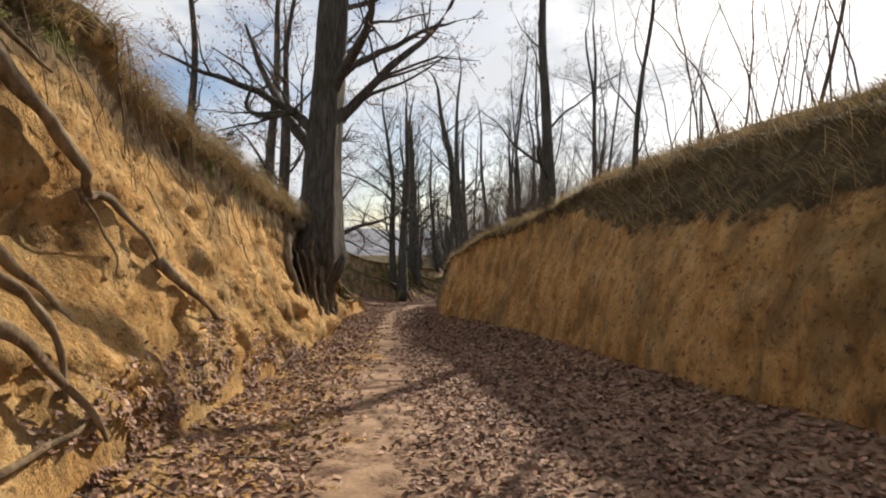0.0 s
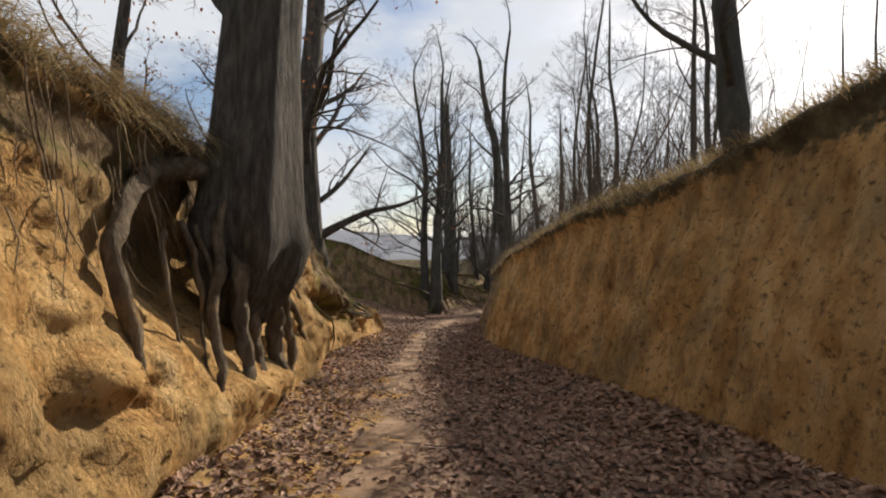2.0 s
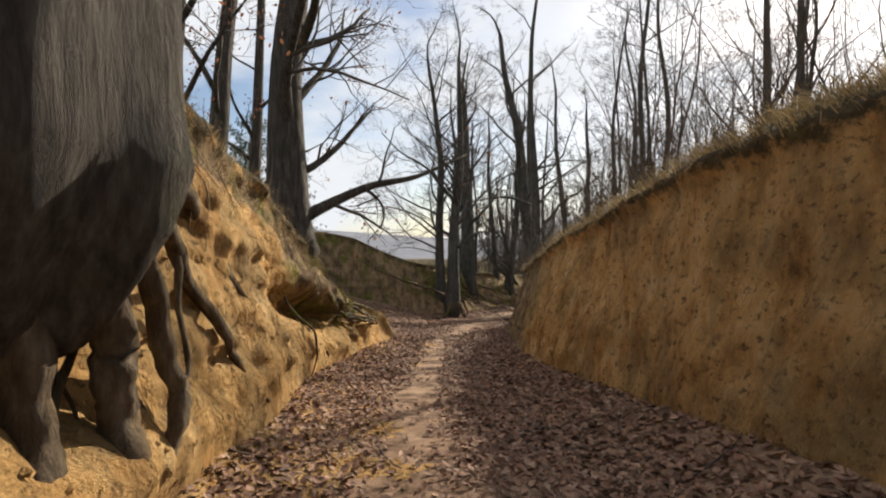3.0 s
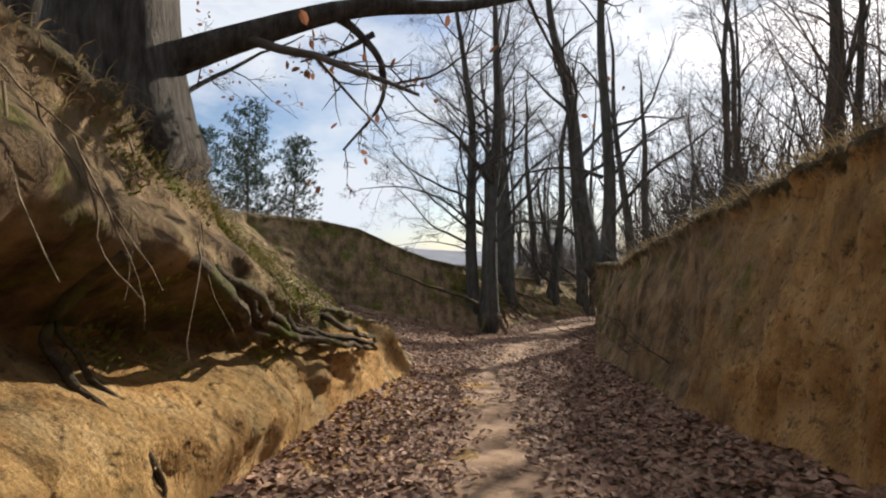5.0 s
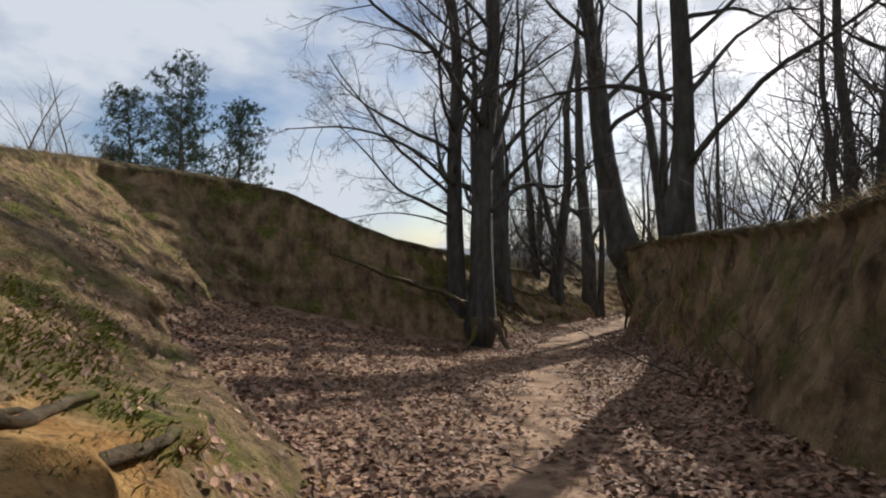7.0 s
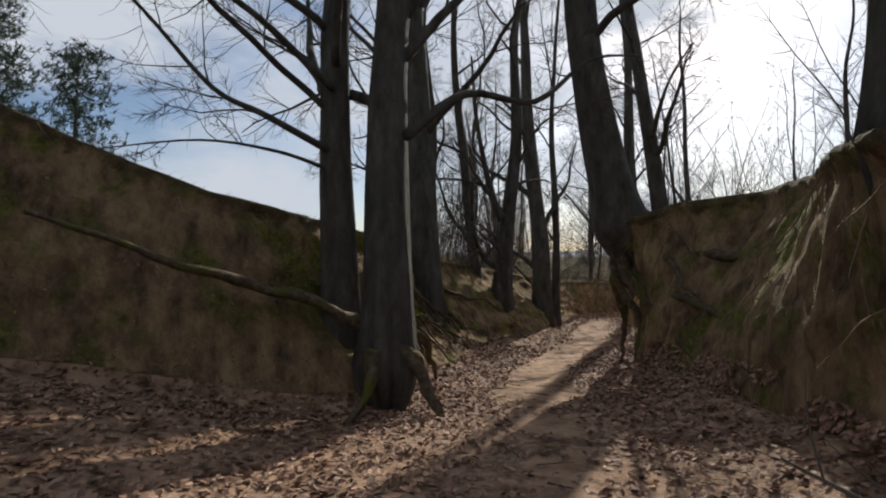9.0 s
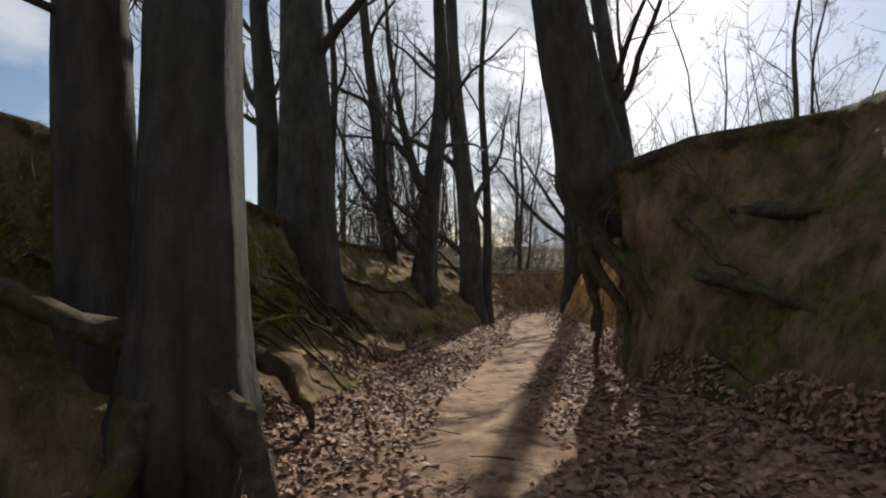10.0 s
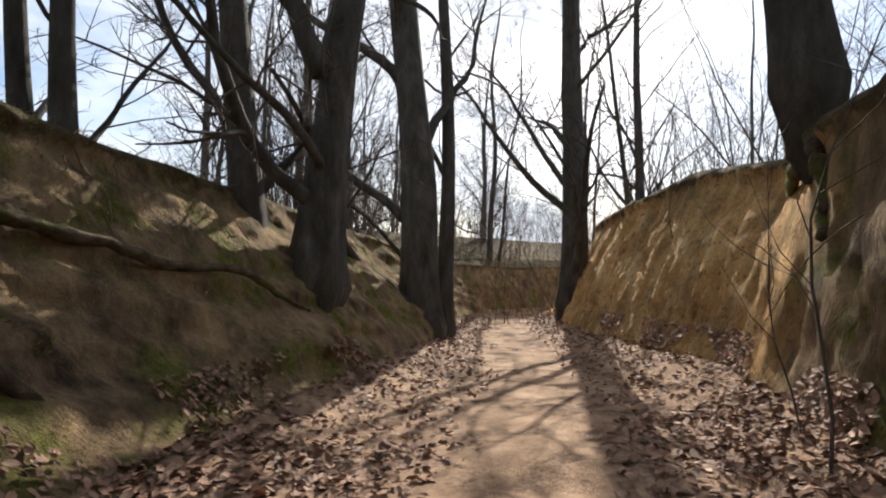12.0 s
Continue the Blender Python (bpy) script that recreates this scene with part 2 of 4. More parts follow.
right_rim = table((-14, 4.4), (4.2, 3.7), (5, 3.45), (6, 3.1), (7.4, 2.7), (8.4, 2.5), (9.5, 2.0), (10.5, 1.6), (11.6, 1.15), (12.4, 1.0), (14, 0.7),
                  (15.3, 0.45), (16.5, 0.55), (18.5, 0.45), (20.6, 0.4), (22, 0.7), (24, 0.7), (26, 0.75), (27.2, 1.6), (28.3, 2.4), (29.4, 2.6), (30.2, 1.9), (30.8, 1.5), (31.3, 1.8), (31.8, 2.3), (32.6, 2.8),
                  (33.3, 3.2), (34.6, 4.7), (36.3, 5.05), (38, 5.35), (40.4, 6.4), (43, 8.2), (44, 11.5), (45, 15.5), (60, 44))
right_top = table((-14, 2.5), (4.2, 2.35), (5, 2.3), (6, 2.25), (7.4, 2.15), (8.4, 2.1), (9.5, 1.75), (10.5, 1.5), (11.6, 1.38), (12.4, 1.25), (14, 1.0),
                  (15.3, 0.78), (16.5, 0.7), (18.5, 0.45), (20.6, 0.2), (22, 0.1), (24, 0.1), (26, 0.12), (27.4, 0.3), (29, 0.32), (30.2, 0.25), (31.0, 0.05), (32.0, -0.25), (32.6, -0.38),
                  (33.3, -0.42), (34.6, -0.3), (36.3, -0.15), (38, -0.35), (40.4, -0.45), (44, -0.9), (60, -1.2))
left_power = table((-14, 1.1), (7, 1.1), (8, 1.5), (11, 1.5), (14, 1.6), (16, 2.4), (21, 2.4), (24, 1.2), (28, 1.0), (30.5, 1.0), (32, 0.6), (33.8, 0.6), (36, 1.1), (60, 1.2))
right_power = table((-14, 1.9), (6, 1.9), (10, 1.3), (20, 1.4), (26, 1.5), (34, 1.2), (60, 1.2))

ledge_v = table((15, 0.58), (17.9, 0.52), (20, 0.27), (21, 0.16), (22, 0.1))


def floor_z(x, y):
    """The lane's floor: leaves banked up at both sides, and a ramp into the hollow on the left."""
    a, b = left_base(y), right_base(y)
    toe = 0.16 * np.clip(1 - (x - a) / 0.7, 0, 1) ** 2 + 0.22 * np.clip(1 - (b - x) / 0.9, 0, 1) ** 2
    ramp = 0.22 * max(0.0, -2.7 - x) if 19.5 < y < 30 else 0.0
    bumps = 0.035 * noise.noise((x * 1.3, y * 1.3, 5)) + 0.015 * noise.noise((x * 5, y * 5, 9))
    return floor_mid(y) + toe + ramp + bumps


def bank_point(side, y, v):
    """A point of a bank's face: v is 0 at its foot and 1 at its rim; past 1 it goes v - 1 metres out over the top."""
    if side < 0:
        bx, rx, top, power = left_base(y), left_rim(y), left_top(y), left_power(y)
    else:
        bx, rx, top, power = right_base(y), right_rim(y), right_top(y), right_power(y)
    bz = floor_z(bx, y)
    if v <= 1:
        go = v ** power
        if side < 0 and 15 < y < 22:
            # an ochre step below, a set-back mossy slope above it
            e = ledge_v(y)
            step = 0.14 * v / e if v < e else 0.14 + 0.86 * ((v - e) / (1 - e)) ** 0.62
            k = min(1, (y - 15) / 1.6, (22 - y) / 1.5)
            go += (step - go) * k
        x, z = bx + (rx - bx) * go, bz + (top - bz) * v
        amp = min(1, v * 6) * (1 - 0.45 * v)
        n = 0.18 * noise.noise((y * 0.8, z * 0.5, 3 * side)) + 0.11 * noise.noise((y * 2.3, z * 1.3, 7 * side))
        if side < 0:
            n += 0.05 - 0.09 * abs(noise.noise((y * 3.4, z * 3.0, 11))) + 0.03 * noise.voronoi((y * 6, z * 4.2, x * 3))[0][0] - 0.16 * abs(noise.noise((y * 1.7, z * 3.4, 19)))
            n += 0.035 * noise.noise((y * 9, z * 7, 13)) + 0.035 * noise.noise((y * 20, z * 15, 17)) - 0.05 * abs(noise.noise((y * 6.5, z * 5.5, 27)))
            n += 0.10 * noise.noise((y * 1.2, z * 5.0 + 0.8 * y, 29)) * min(1, max(0, (y - 20) / 3) + 0.5)
        else:
            n += 0.15 * abs(noise.noise((y * 3.6, z * 0.7, 11))) + 0.07 * noise.voronoi((y * 4.5, z * 2.6, 2))[0][0]
            n += 0.05 * noise.noise((y * 11, z * 5, 13)) + 0.024 * noise.noise((y * 24, z * 12, 17))
            coarse = (1.0 if y < 29 else 0.55) * min(1.0, max(0.0, (y - 11) / 3) + max(0.0, (5.5 - y) / 2))
            n += coarse * (0.06 - 0.2 * abs(noise.noise((y * 5.5, z * 1.6, 41))) + 0.06 * noise.noise((y * 14, z * 4, 43)))
        x += side * n * amp * (0.7 if side > 0 else 1.0)
        if side < 0:
            # hollows washed out under the oaks and the old root plate
            x -= 0.5 * math.exp(-((y - 8.9) / 1.1) ** 2) * math.exp(-((v - 0.55) / 0.22) ** 2)
            x += 0.16 * math.exp(-((y - 8.9) / 1.3) ** 2) * math.exp(-((v - 0.12) / 0.1) ** 2)
            x -= 0.30 * math.exp(-((y - 2.7) / 0.45) ** 2) * math.exp(-((v - 0.42) / 0.12) ** 2)
            x -= 0.5 * math.exp(-((y - 14.6) / 1.9) ** 2) * math.exp(-((v - 0.40) / 0.12) ** 2)
            x += 0.14 * math.exp(-((y - 14.8) / 2.0) ** 2) * math.exp(-((v - 0.62) / 0.1) ** 2)
            x -= 0.40 * math.exp(-((y - 30.5) / 1.2) ** 2) * math.exp(-((v - 0.45) / 0.2) ** 2)
        else:
            x += 0.15 * math.exp(-((y - 31.0) / 0.4) ** 2) * math.exp(-((v - 0.4) / 0.2) ** 2)
        # the turf hangs a little over the edge
        x -= side * 0.10 * math.exp(-((v - 0.97) / 0.05) ** 2)
        return x, y, z
    d = v - 1
    if side < 0:
        rise = np.interp(y, (12, 14, 20), (0.35, 0.12, 0.12)) * (1 - math.exp(-d / 1.5)) if y < 20 else 0.09 * min(d, 16) * min(1, (y - 20) / 3 + 0.2)
        rise -= 0.10 * max(0, d - 20)
    else:
        rise = 0.55 * (1 - math.exp(-d / 0.9)) * np.interp(y, (0, 12, 20), (1, 0.8, 0)) + (0.10 * min(d, 6) if y < 14 else -0.02 * min(d, 6))
        rise -= 0.12 * max(0, d - 8)
    rough = 0.05 * noise.noise((d * 1.6, y * 1.6, 21)) + 0.03 * noise.noise((d * 6, y * 6, 23))
    return rx + side * d, y, top + rise + rough * min(1, d * 4 + 0.3)


def mesh_object(name, verts, faces, mats, smooth=True, index=None, parent=None):
    me = bpy.data.meshes.new(name)
    me.from_pydata(verts, [], faces)
    for m in mats:
        me.materials.append(m)
    if index is not None:
        me.polygons.foreach_set("material_index", index)
    me.polygons.foreach_set("use_smooth", [smooth] * len(me.polygons))
    me.update()
    ob = new(name, me)
    if parent is not None:
        ob.parent = parent
        ob.matrix_parent_inverse = parent.matrix_world.inverted()
    return ob


def sheet(rows):
    """Faces of a grid of points given row by row."""
    n, k = len(rows), len(rows[0])
    verts = [p for r in rows for p in r]
    faces = [(i * k + j, i * k + j + 1, (i + 1) * k + j + 1, (i + 1) * k + j) for i in range(n - 1) for j in range(k - 1)]
    return verts, faces


STATIONS = [-14 + i * 0.5 for i in range(24)] + [-2 + i * 0.05 for i in range(int(40 / 0.05))] + [38 + i * 0.1 for i in range(90)] + [47 + i for i in range(10)]

# lane floor
rows = []
for y in STATIONS:
    a, b = left_base(y) - 0.05, right_base(y) + 0.05
    rows.append([(a + (b - a) * u, y, floor_z(a + (b - a) * u, y)) for u in np.linspace(0, 1, 64)])
v, f = sheet(rows)
wash = []
for i in range(len(rows) - 1):
    for j in range(63):
        x, y, z = rows[i][j]
        reach = 0.75 + 0.5 * noise.noise((x * 2, y * 2, 50)) + 0.25 * noise.noise((x * 8, y * 8, 51))
        wash.append(1 if x < left_base(y) + reach and (y < 14 or 15.5 < y < 20.5) else 0)
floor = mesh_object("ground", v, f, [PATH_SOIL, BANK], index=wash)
tagged(floor, "trodden brown earth path of a sunken lane", "ground", kind="structure")

# the two banks
FACE_V = [i / 70 for i in range(71)]
TOP_V = [1 + 0.04 * i for i in range(1, 10)] + [1.4 + 0.15 * i for i in range(1, 16)] + [4 + 1.0 * i for i in range(1, 10)] + [16, 20, 26, 34, 46, 60]
for side, name, words in ((-1, "bank_left", "ochre loess bank with moss and grassy overhanging rim"), (1, "bank_right", "steep ochre loess bank with grassy rim")):
    rows = []
    for y in STATIONS:
        r = [bank_point(side, y, v) for v in FACE_V + TOP_V]
        rows.append(r if side > 0 else r[::-1])
    v, f = sheet(rows)
    vs = FACE_V + TOP_V
    if side < 0:
        vs = vs[::-1]
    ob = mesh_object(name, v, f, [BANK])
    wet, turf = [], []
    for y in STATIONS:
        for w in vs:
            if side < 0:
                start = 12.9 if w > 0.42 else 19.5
                # humus band below the rim; second term darkens the hollow under the oak
                humus_and_hollow = math.exp(-((w - 0.86) / 0.1) ** 2) * (0.8 if y < 14 else 0.2) + 0.5 * math.exp(-((y - 8.9) / 1.3) ** 2) * math.exp(-((w - 0.62) / 0.24) ** 2)
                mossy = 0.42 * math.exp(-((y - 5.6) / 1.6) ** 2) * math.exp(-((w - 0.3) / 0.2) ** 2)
                wet.append(float(np.clip(max((y - start) / 3 + 0.5, humus_and_hollow, mossy), 0, 1)))
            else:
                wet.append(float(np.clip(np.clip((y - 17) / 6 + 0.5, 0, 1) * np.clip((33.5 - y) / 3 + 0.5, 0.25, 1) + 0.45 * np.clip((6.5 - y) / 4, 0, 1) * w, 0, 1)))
            edge = 0.94 - (0.3 * min(1, max(0, (9.5 - y) / 3)) if side > 0 else 0.0)
            turf.append(float(np.clip(0.5 + (w - edge) * 3.0, 0, 1)))
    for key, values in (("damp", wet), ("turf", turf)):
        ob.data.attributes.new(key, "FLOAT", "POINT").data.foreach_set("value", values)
    tagged(ob, words, "earth bank", kind="structure")

# valley and far hills to the horizon
rows = []
for r in (40, 60, 90, 130, 180, 250, 340, 450, 560, 680, 800, 1000, 1400, 2200, 3500):
    ring = []
    for i in range(121):
        a = math.tau * i / 120
        hill = 26 * math.exp(-((r - 750) / 260) ** 2) * (1 + 0.35 * noise.noise((math.cos(a) * 2.5, math.sin(a) * 2.5, 1)))
        z = -4.5 - 20 * (1 - math.exp(-max(0, r - 50) / 160)) + hill * 1.9
        ring.append((r * math.sin(a), 20 + r * math.cos(a), z))
    rows.append(ring)
v, f = sheet(rows)
v.append((0, 20, -4.6))
f += [(i, i + 1, len(v) - 1) for i in range(120)]
tagged(mesh_object("backdrop", v, f, [HAZED_HILL]), "wooded hills beyond the valley, painted haze-grey", "hills", kind="structure")


# ---------------------------------------------------------------- tubes, trees, roots
class Soup:
    """Points and faces gathered into one mesh."""

    def __init__(self):
        self.v, self.f = [], []

    def tube(self, pts, radii, sides, knots=0.0, seed=0.0, cap=True, lobes=None):
        base = len(self.v)
        up = Vector((0.31, 0.17, 0.93))
        for i, (p, r) in enumerate(zip(pts, radii)):
            d = (pts[min(i + 1, len(pts) - 1)] - pts[max(i - 1, 0)]).normalized()
            a = d.cross(up if abs(d.dot(up)) < 0.95 else Vector((1, 0, 0))).normalized()
            b = d.cross(a)
            for k in range(sides):
                w = math.tau * k / sides
                q = a * math.cos(w) + b * math.sin(w)
                s = r
                if knots:
                    s *= 1 + knots * noise.noise((q.x * 1.6 + seed, q.y * 1.6, p.z * 0.8 + q.z)) + 0.5 * knots * noise.noise((q.x * 6 + seed, q.y * 6, p.z * 1.1))
                if lobes:
                    s *= 1 + lobes[i] * math.cos(5 * w + seed + 0.6 * math.sin(2 * w + seed))
                self.v.append(p + q * s)
        for i in range(len(pts) - 1):
            for k in range(sides):
                k2 = (k + 1) % sides
                self.f.append((base + i * sides + k, base + i * sides + k2, base + (i + 1) * sides + k2, base + (i + 1) * sides + k))
        if cap and sides > 3:
            self.f.append(tuple(base + (len(pts) - 1) * sides + k for k in range(sides)))
            self.f.append(tuple(base + k for k in reversed(range(sides))))

    def make(self, name, mat, parent=None, smooth=True):
        return mesh_object(name, self.v, self.f, [mat], smooth, parent=parent)


def smooth_line(points, n):
    """A Catmull-Rom line through the points."""
    p = [Vector(q) for q in points]
    p = [p[0] * 2 - p[1]] + p + [p[-1] * 2 - p[-2]]
    out = []
    for i in range(1, len(p) - 2):
        for k in range(n):
            t = k / n
            out.append(0.5 * ((2 * p[i]) + (p[i + 1] - p[i - 1]) * t + (2 * p[i - 1] - 5 * p[i] + 4 * p[i + 1] - p[i + 2]) * t * t
                              + (3 * p[i] - p[i - 1] - 3 * p[i + 1] + p[i + 2]) * t ** 3))
    out.append(p[-2])
    return out


def bough(rng, start, way, length, bend, sag, steps):
    """A crooked line that grows from start."""
    pts, d = [start.copy()], way.normalized()
    for i in range(steps):
        d = (d + Vector((rng.gauss(0, bend), rng.gauss(0, bend), rng.gauss(0, bend) + sag))).normalized()
        pts.append(pts[-1] + d * (length / steps))
    return pts


def sideways(rng, d, spread):
    """A way that leaves the way d by about spread radians."""
    q = Vector((rng.gauss(0, 1), rng.gauss(0, 1), rng.gauss(0, 1)))
    q = (q - d * q.dot(d)).normalized()
    return (d * math.cos(spread) + q * math.sin(spread)).normalized()


def branchlets(rng, soup, line, radius, length, depth, count, droop, tips=None):
    """Branches, and twigs on them, along a limb."""
    for _ in range(count):
        t = rng.uniform(0.22, 1.0)
        i = min(int(t * (len(line) - 1)), len(line) - 2)
        p = line[i].lerp(line[i + 1], t * (len(line) - 1) - i)
        d = (line[i + 1] - line[i]).normalized()
        ln = length * rng.uniform(0.55, 1.15) * (1.15 - 0.55 * t)
        sub = bough(rng, p, sideways(rng, d, rng.uniform(0.5, 1.1)), ln, 0.15, droop + 0.02, 5 if depth else 3)
        r = max(radius * (1.05 - 0.6 * t) * 0.5, 0.0035)
        soup.tube(sub, [r * (1 - 0.75 * k / (len(sub) - 1)) for k in range(len(sub))], 5 if r > 0.02 else 3, cap=False)
        if depth:
            branchlets(rng, soup, sub, r, ln * 0.58, depth - 1, max(4, count - 1), droop, tips)
        elif tips is not None:
            tips.append(sub[-1])


def tree(name, x, y, z, stems, seed, label, bark=None, limbs=9, limb_len=3.4, low=0.3, boughs=5, depth=2, leaves=0, droop=0.0, flare=1.5, extra=(), spread=(0.6, 1.1), foot=0.75):
    """A bare tree. stems: rows of (dx, dy, radius, height, lean x, lean y). extra limbs: (height, points off the trunk, radius)."""
    rng = random.Random(seed)
    bark = bark or BARK
    root = new(name)
    root.location = (x, y, z)
    root.empty_display_size = 0.2
    bpy.context.view_layer.update()
    tagged(root, label, "tree")
    crown, tips = Soup(), []
    for s, (dx, dy, rad, high, lx, ly) in enumerate(stems):
        n = 26
        pts, radii, lobes = [], [], []
        wob = rng.uniform(0, 50)
        for i in range(n + 1):
            t = (i / n) ** 1.7
            h = high * t
            pts.append(Vector((x + dx + lx * t + 0.5 * t * noise.noise((wob, t * 2.5, 1)) * high / 8, y + dy + ly * t + 0.5 * t * noise.noise((wob, 7, t * 2.5)) * high / 8, z - foot + h)))
            radii.append(rad * (1 - 0.74 * t) * (1 + (flare - 1) * math.exp(-abs(h - 0.6) / 0.4)) * (0.3 + 0.7 * min(1, h / 0.6) ** 0.6))
            lobes.append(0.22 * math.exp(-h / 0.9) + 0.035)
        stem = Soup()
        stem.tube(pts, radii, 30 if rad > 0.2 else 14, knots=0.11 if rad > 0.2 else 0.05, seed=wob, lobes=lobes if rad > 0.12 else None)
        stem.make("trunk", bark, root)
        per = max(3, int(limbs / len(stems)))
        made = []
        for k in range(per):
            t = low + (0.97 - low) * (k + rng.random() * 0.7) / per
            i = min(int(t * n), n - 1)
            a = rng.uniform(0, math.tau) + k * 2.4
            rise = rng.uniform(*spread)
            way = Vector((math.cos(a) * math.sin(rise), math.sin(a) * math.sin(rise), math.cos(rise)))
            ln = limb_len * (1.15 - 0.6 * t) * rng.uniform(0.75, 1.2)
            made.append((bough(rng, pts[i], way, ln, 0.13, 0.03 + droop, 10), radii[i] * rng.uniform(0.24, 0.42)))
        made.append((bough(rng, pts[-1], Vector((lx, ly, high)), limb_len * 0.5, 0.1, 0.02, 8), radii[-1] * 0.8))
        if s == 0:
            for h, line, r in extra:
                made.append((smooth_line([(x + px, y + py, z + h + pz) for px, py, pz in line], 5), r))
        for line, r in made:
            limb = Soup()
            limb.tube(line, [max(r * (1 - 0.8 * k / (len(line) - 1)), 0.006) for k in range(len(line))], 8 if r > 0.03 else 5, knots=0.08, seed=wob)
            limb.make("limb", bark, root)
            ln = sum((b - a).length for a, b in zip(line, line[1:]))
            branchlets(rng, crown, line, r * 0.7, ln * 0.45, depth, boughs, droop, tips)
    crown.make("crown", TWIG, root)
    if leaves:
        foliage = Soup()
        for _ in range(leaves):
            p = rng.choice(tips) + Vector((rng.gauss(0, 0.12), rng.gauss(0, 0.12), rng.gauss(0, 0.1)))
            add_leaf(rng, foliage, p, rng.uniform(0.022, 0.036), None)
        foliage.make("withered_leaves", OAK_LEAF, root, False)
    return root


def add_leaf(rng, soup, p, size, normal):
    """A curled leaf of four triangles and more, lying along the normal or hanging anyhow."""
    a = rng.uniform(0, math.tau)
    if normal is None:
        n = Vector((rng.gauss(0, 1), rng.gauss(0, 1), rng.gauss(0, 1))).normalized()
    else:
        n = (normal + Vector((rng.gauss(0, 0.38), rng.gauss(0, 0.38), 0))).normalized()
    u = n.cross(Vector((math.cos(a), math.sin(a), 0.1))).normalized()
    w = n.cross(u)
    c = rng.uniform(-0.1, 0.5) * size
    b = len(soup.v)
    soup.v += [p - u * size, p - u * size * 0.35 + w * size * 0.55 + n * c, p + u * size * 0.45 + w * size * 0.5 + n * c, p + u * size + n * c * 0.7,
               p + u * size * 0.45 - w * size * 0.5 + n * c * 0.8, p - u * size * 0.35 - w * size * 0.55 + n * c * 0.8]
    soup.f += [(b, b + 1, b + 2, b + 3), (b, b + 3, b + 4, b + 5)]


def roots(owner, lines, mat=None, name="root"):
    """Roots of a tree: each a row of points and a thickness at its start."""
    for n_line, (points, r) in enumerate(lines):
        line = smooth_line(points, 9)
        for i, p in enumerate(line):
            p += Vector((noise.noise((p.x * 1.9, p.y * 1.9, p.z * 1.9)), noise.noise((p.y * 1.9, p.z * 1.9, 4)), noise.noise((p.z * 1.9, p.x * 1.9, 8)))) * 0.08 + Vector((noise.noise((p.y * 6, p.z * 6, n_line)), noise.noise((p.z * 6, p.x * 6, n_line)), noise.noise((p.x * 6, p.y * 6, n_line)))) * 0.03
        s = Soup()
        s.tube(line, [max(r * (1 - 0.65 * k / (len(line) - 1)) * (1 + 0.35 * noise.noise((k * 0.4, n_line * 3.3, 3))), 0.006) for k in range(len(line))], 9, knots=0.38, seed=n_line, lobes=[0.1] * len(line))
        s.make(name, mat or ROOT, owner)


def on_bank(side, y, v, out=0.03):
    x, y, z = bank_point(side, y, v)
    return (x - side * out, y, z)


# the big oak that grows out over the lane
oak = tree("oak_tree", -2.1, 9.1, 1.3, [(0, 0, 0.39, 11, 0.7, 0.7)], 3, "large oak with furrowed bark on the undercut bank", BARK, 13, 4.2, 0.37, 6, 2, 900, 0.0, 1.3, foot=1.0,
           extra=((2.2, ((-0.3, 0, 0), (-0.8, 0.2, -0.05), (-1.25, 0.2, 0.1), (-1.2, 0.3, 0.7), (-1.9, 0.3, 1.2)), 0.06),
                  (2.0, ((0.25, 0, 0), (0.8, 0.9, 0.7), (1.5, 1.9, 1.3), (2.4, 2.9, 2.2)), 0.06)))
web = random.Random(14)
lines = []
# main roots: thick at the trunk, down over the hollow and out along the sunlit apron
for ry, big, foot_x in ((8.3, 0.05, -1.86), (8.65, 0.085, -1.84), (9.05, 0.12, -1.8), (9.4, 0.13, -1.78), (9.7, 0.07, -1.84)):
    k = ry - 9.1
    lines.append(([(-2.05, 9.12 + k * 0.2, 1.45), (-1.95 - abs(k) * 0.1, 9.12 + k * 0.55, 0.95), (-1.92 + web.uniform(-0.05, 0.05), 9.1 + k * 0.85, 0.5),
                   (-1.86 + web.uniform(-0.05, 0.05), ry, 0.12), (foot_x, ry - 0.08, -0.2), (foot_x - 0.05, ry - 0.15, -0.45)], big))
for k in range(9):
    y0 = web.uniform(7.8, 9.9)
    lines.append(([(-2.15, y0, web.uniform(0.7, 1.2)), (-2.0, y0 + web.uniform(-0.15, 0.15), 0.4), (-1.9, y0 + web.uniform(-0.3, 0.3), web.uniform(-0.2, 0.1))], web.uniform(0.012, 0.03)))
# a stout root bending over the rim towards the lane's start
lines += [([(-2.2, 9.0, 1.5), (-2.35, 8.5, 1.45), (-2.3, 8.0, 1.25), (-2.12, 7.7, 0.8), (-2.0, 7.65, 0.3), (-1.95, 7.55, -0.1)], 0.085),
          ([(-2.1, 9.5, 1.2), (-2.35, 10.3, 1.1), (-2.35, 11.0, 0.6), (-2.3, 11.5, 0.0)], 0.08),
          ([(-1.95, 9.5, 0.9), (-2.1, 10.2, 0.5), (-2.12, 10.7, 0.0), (-2.0, 11.0, -0.4)], 0.05)]
roots(oak, lines, OAK_ROOT)
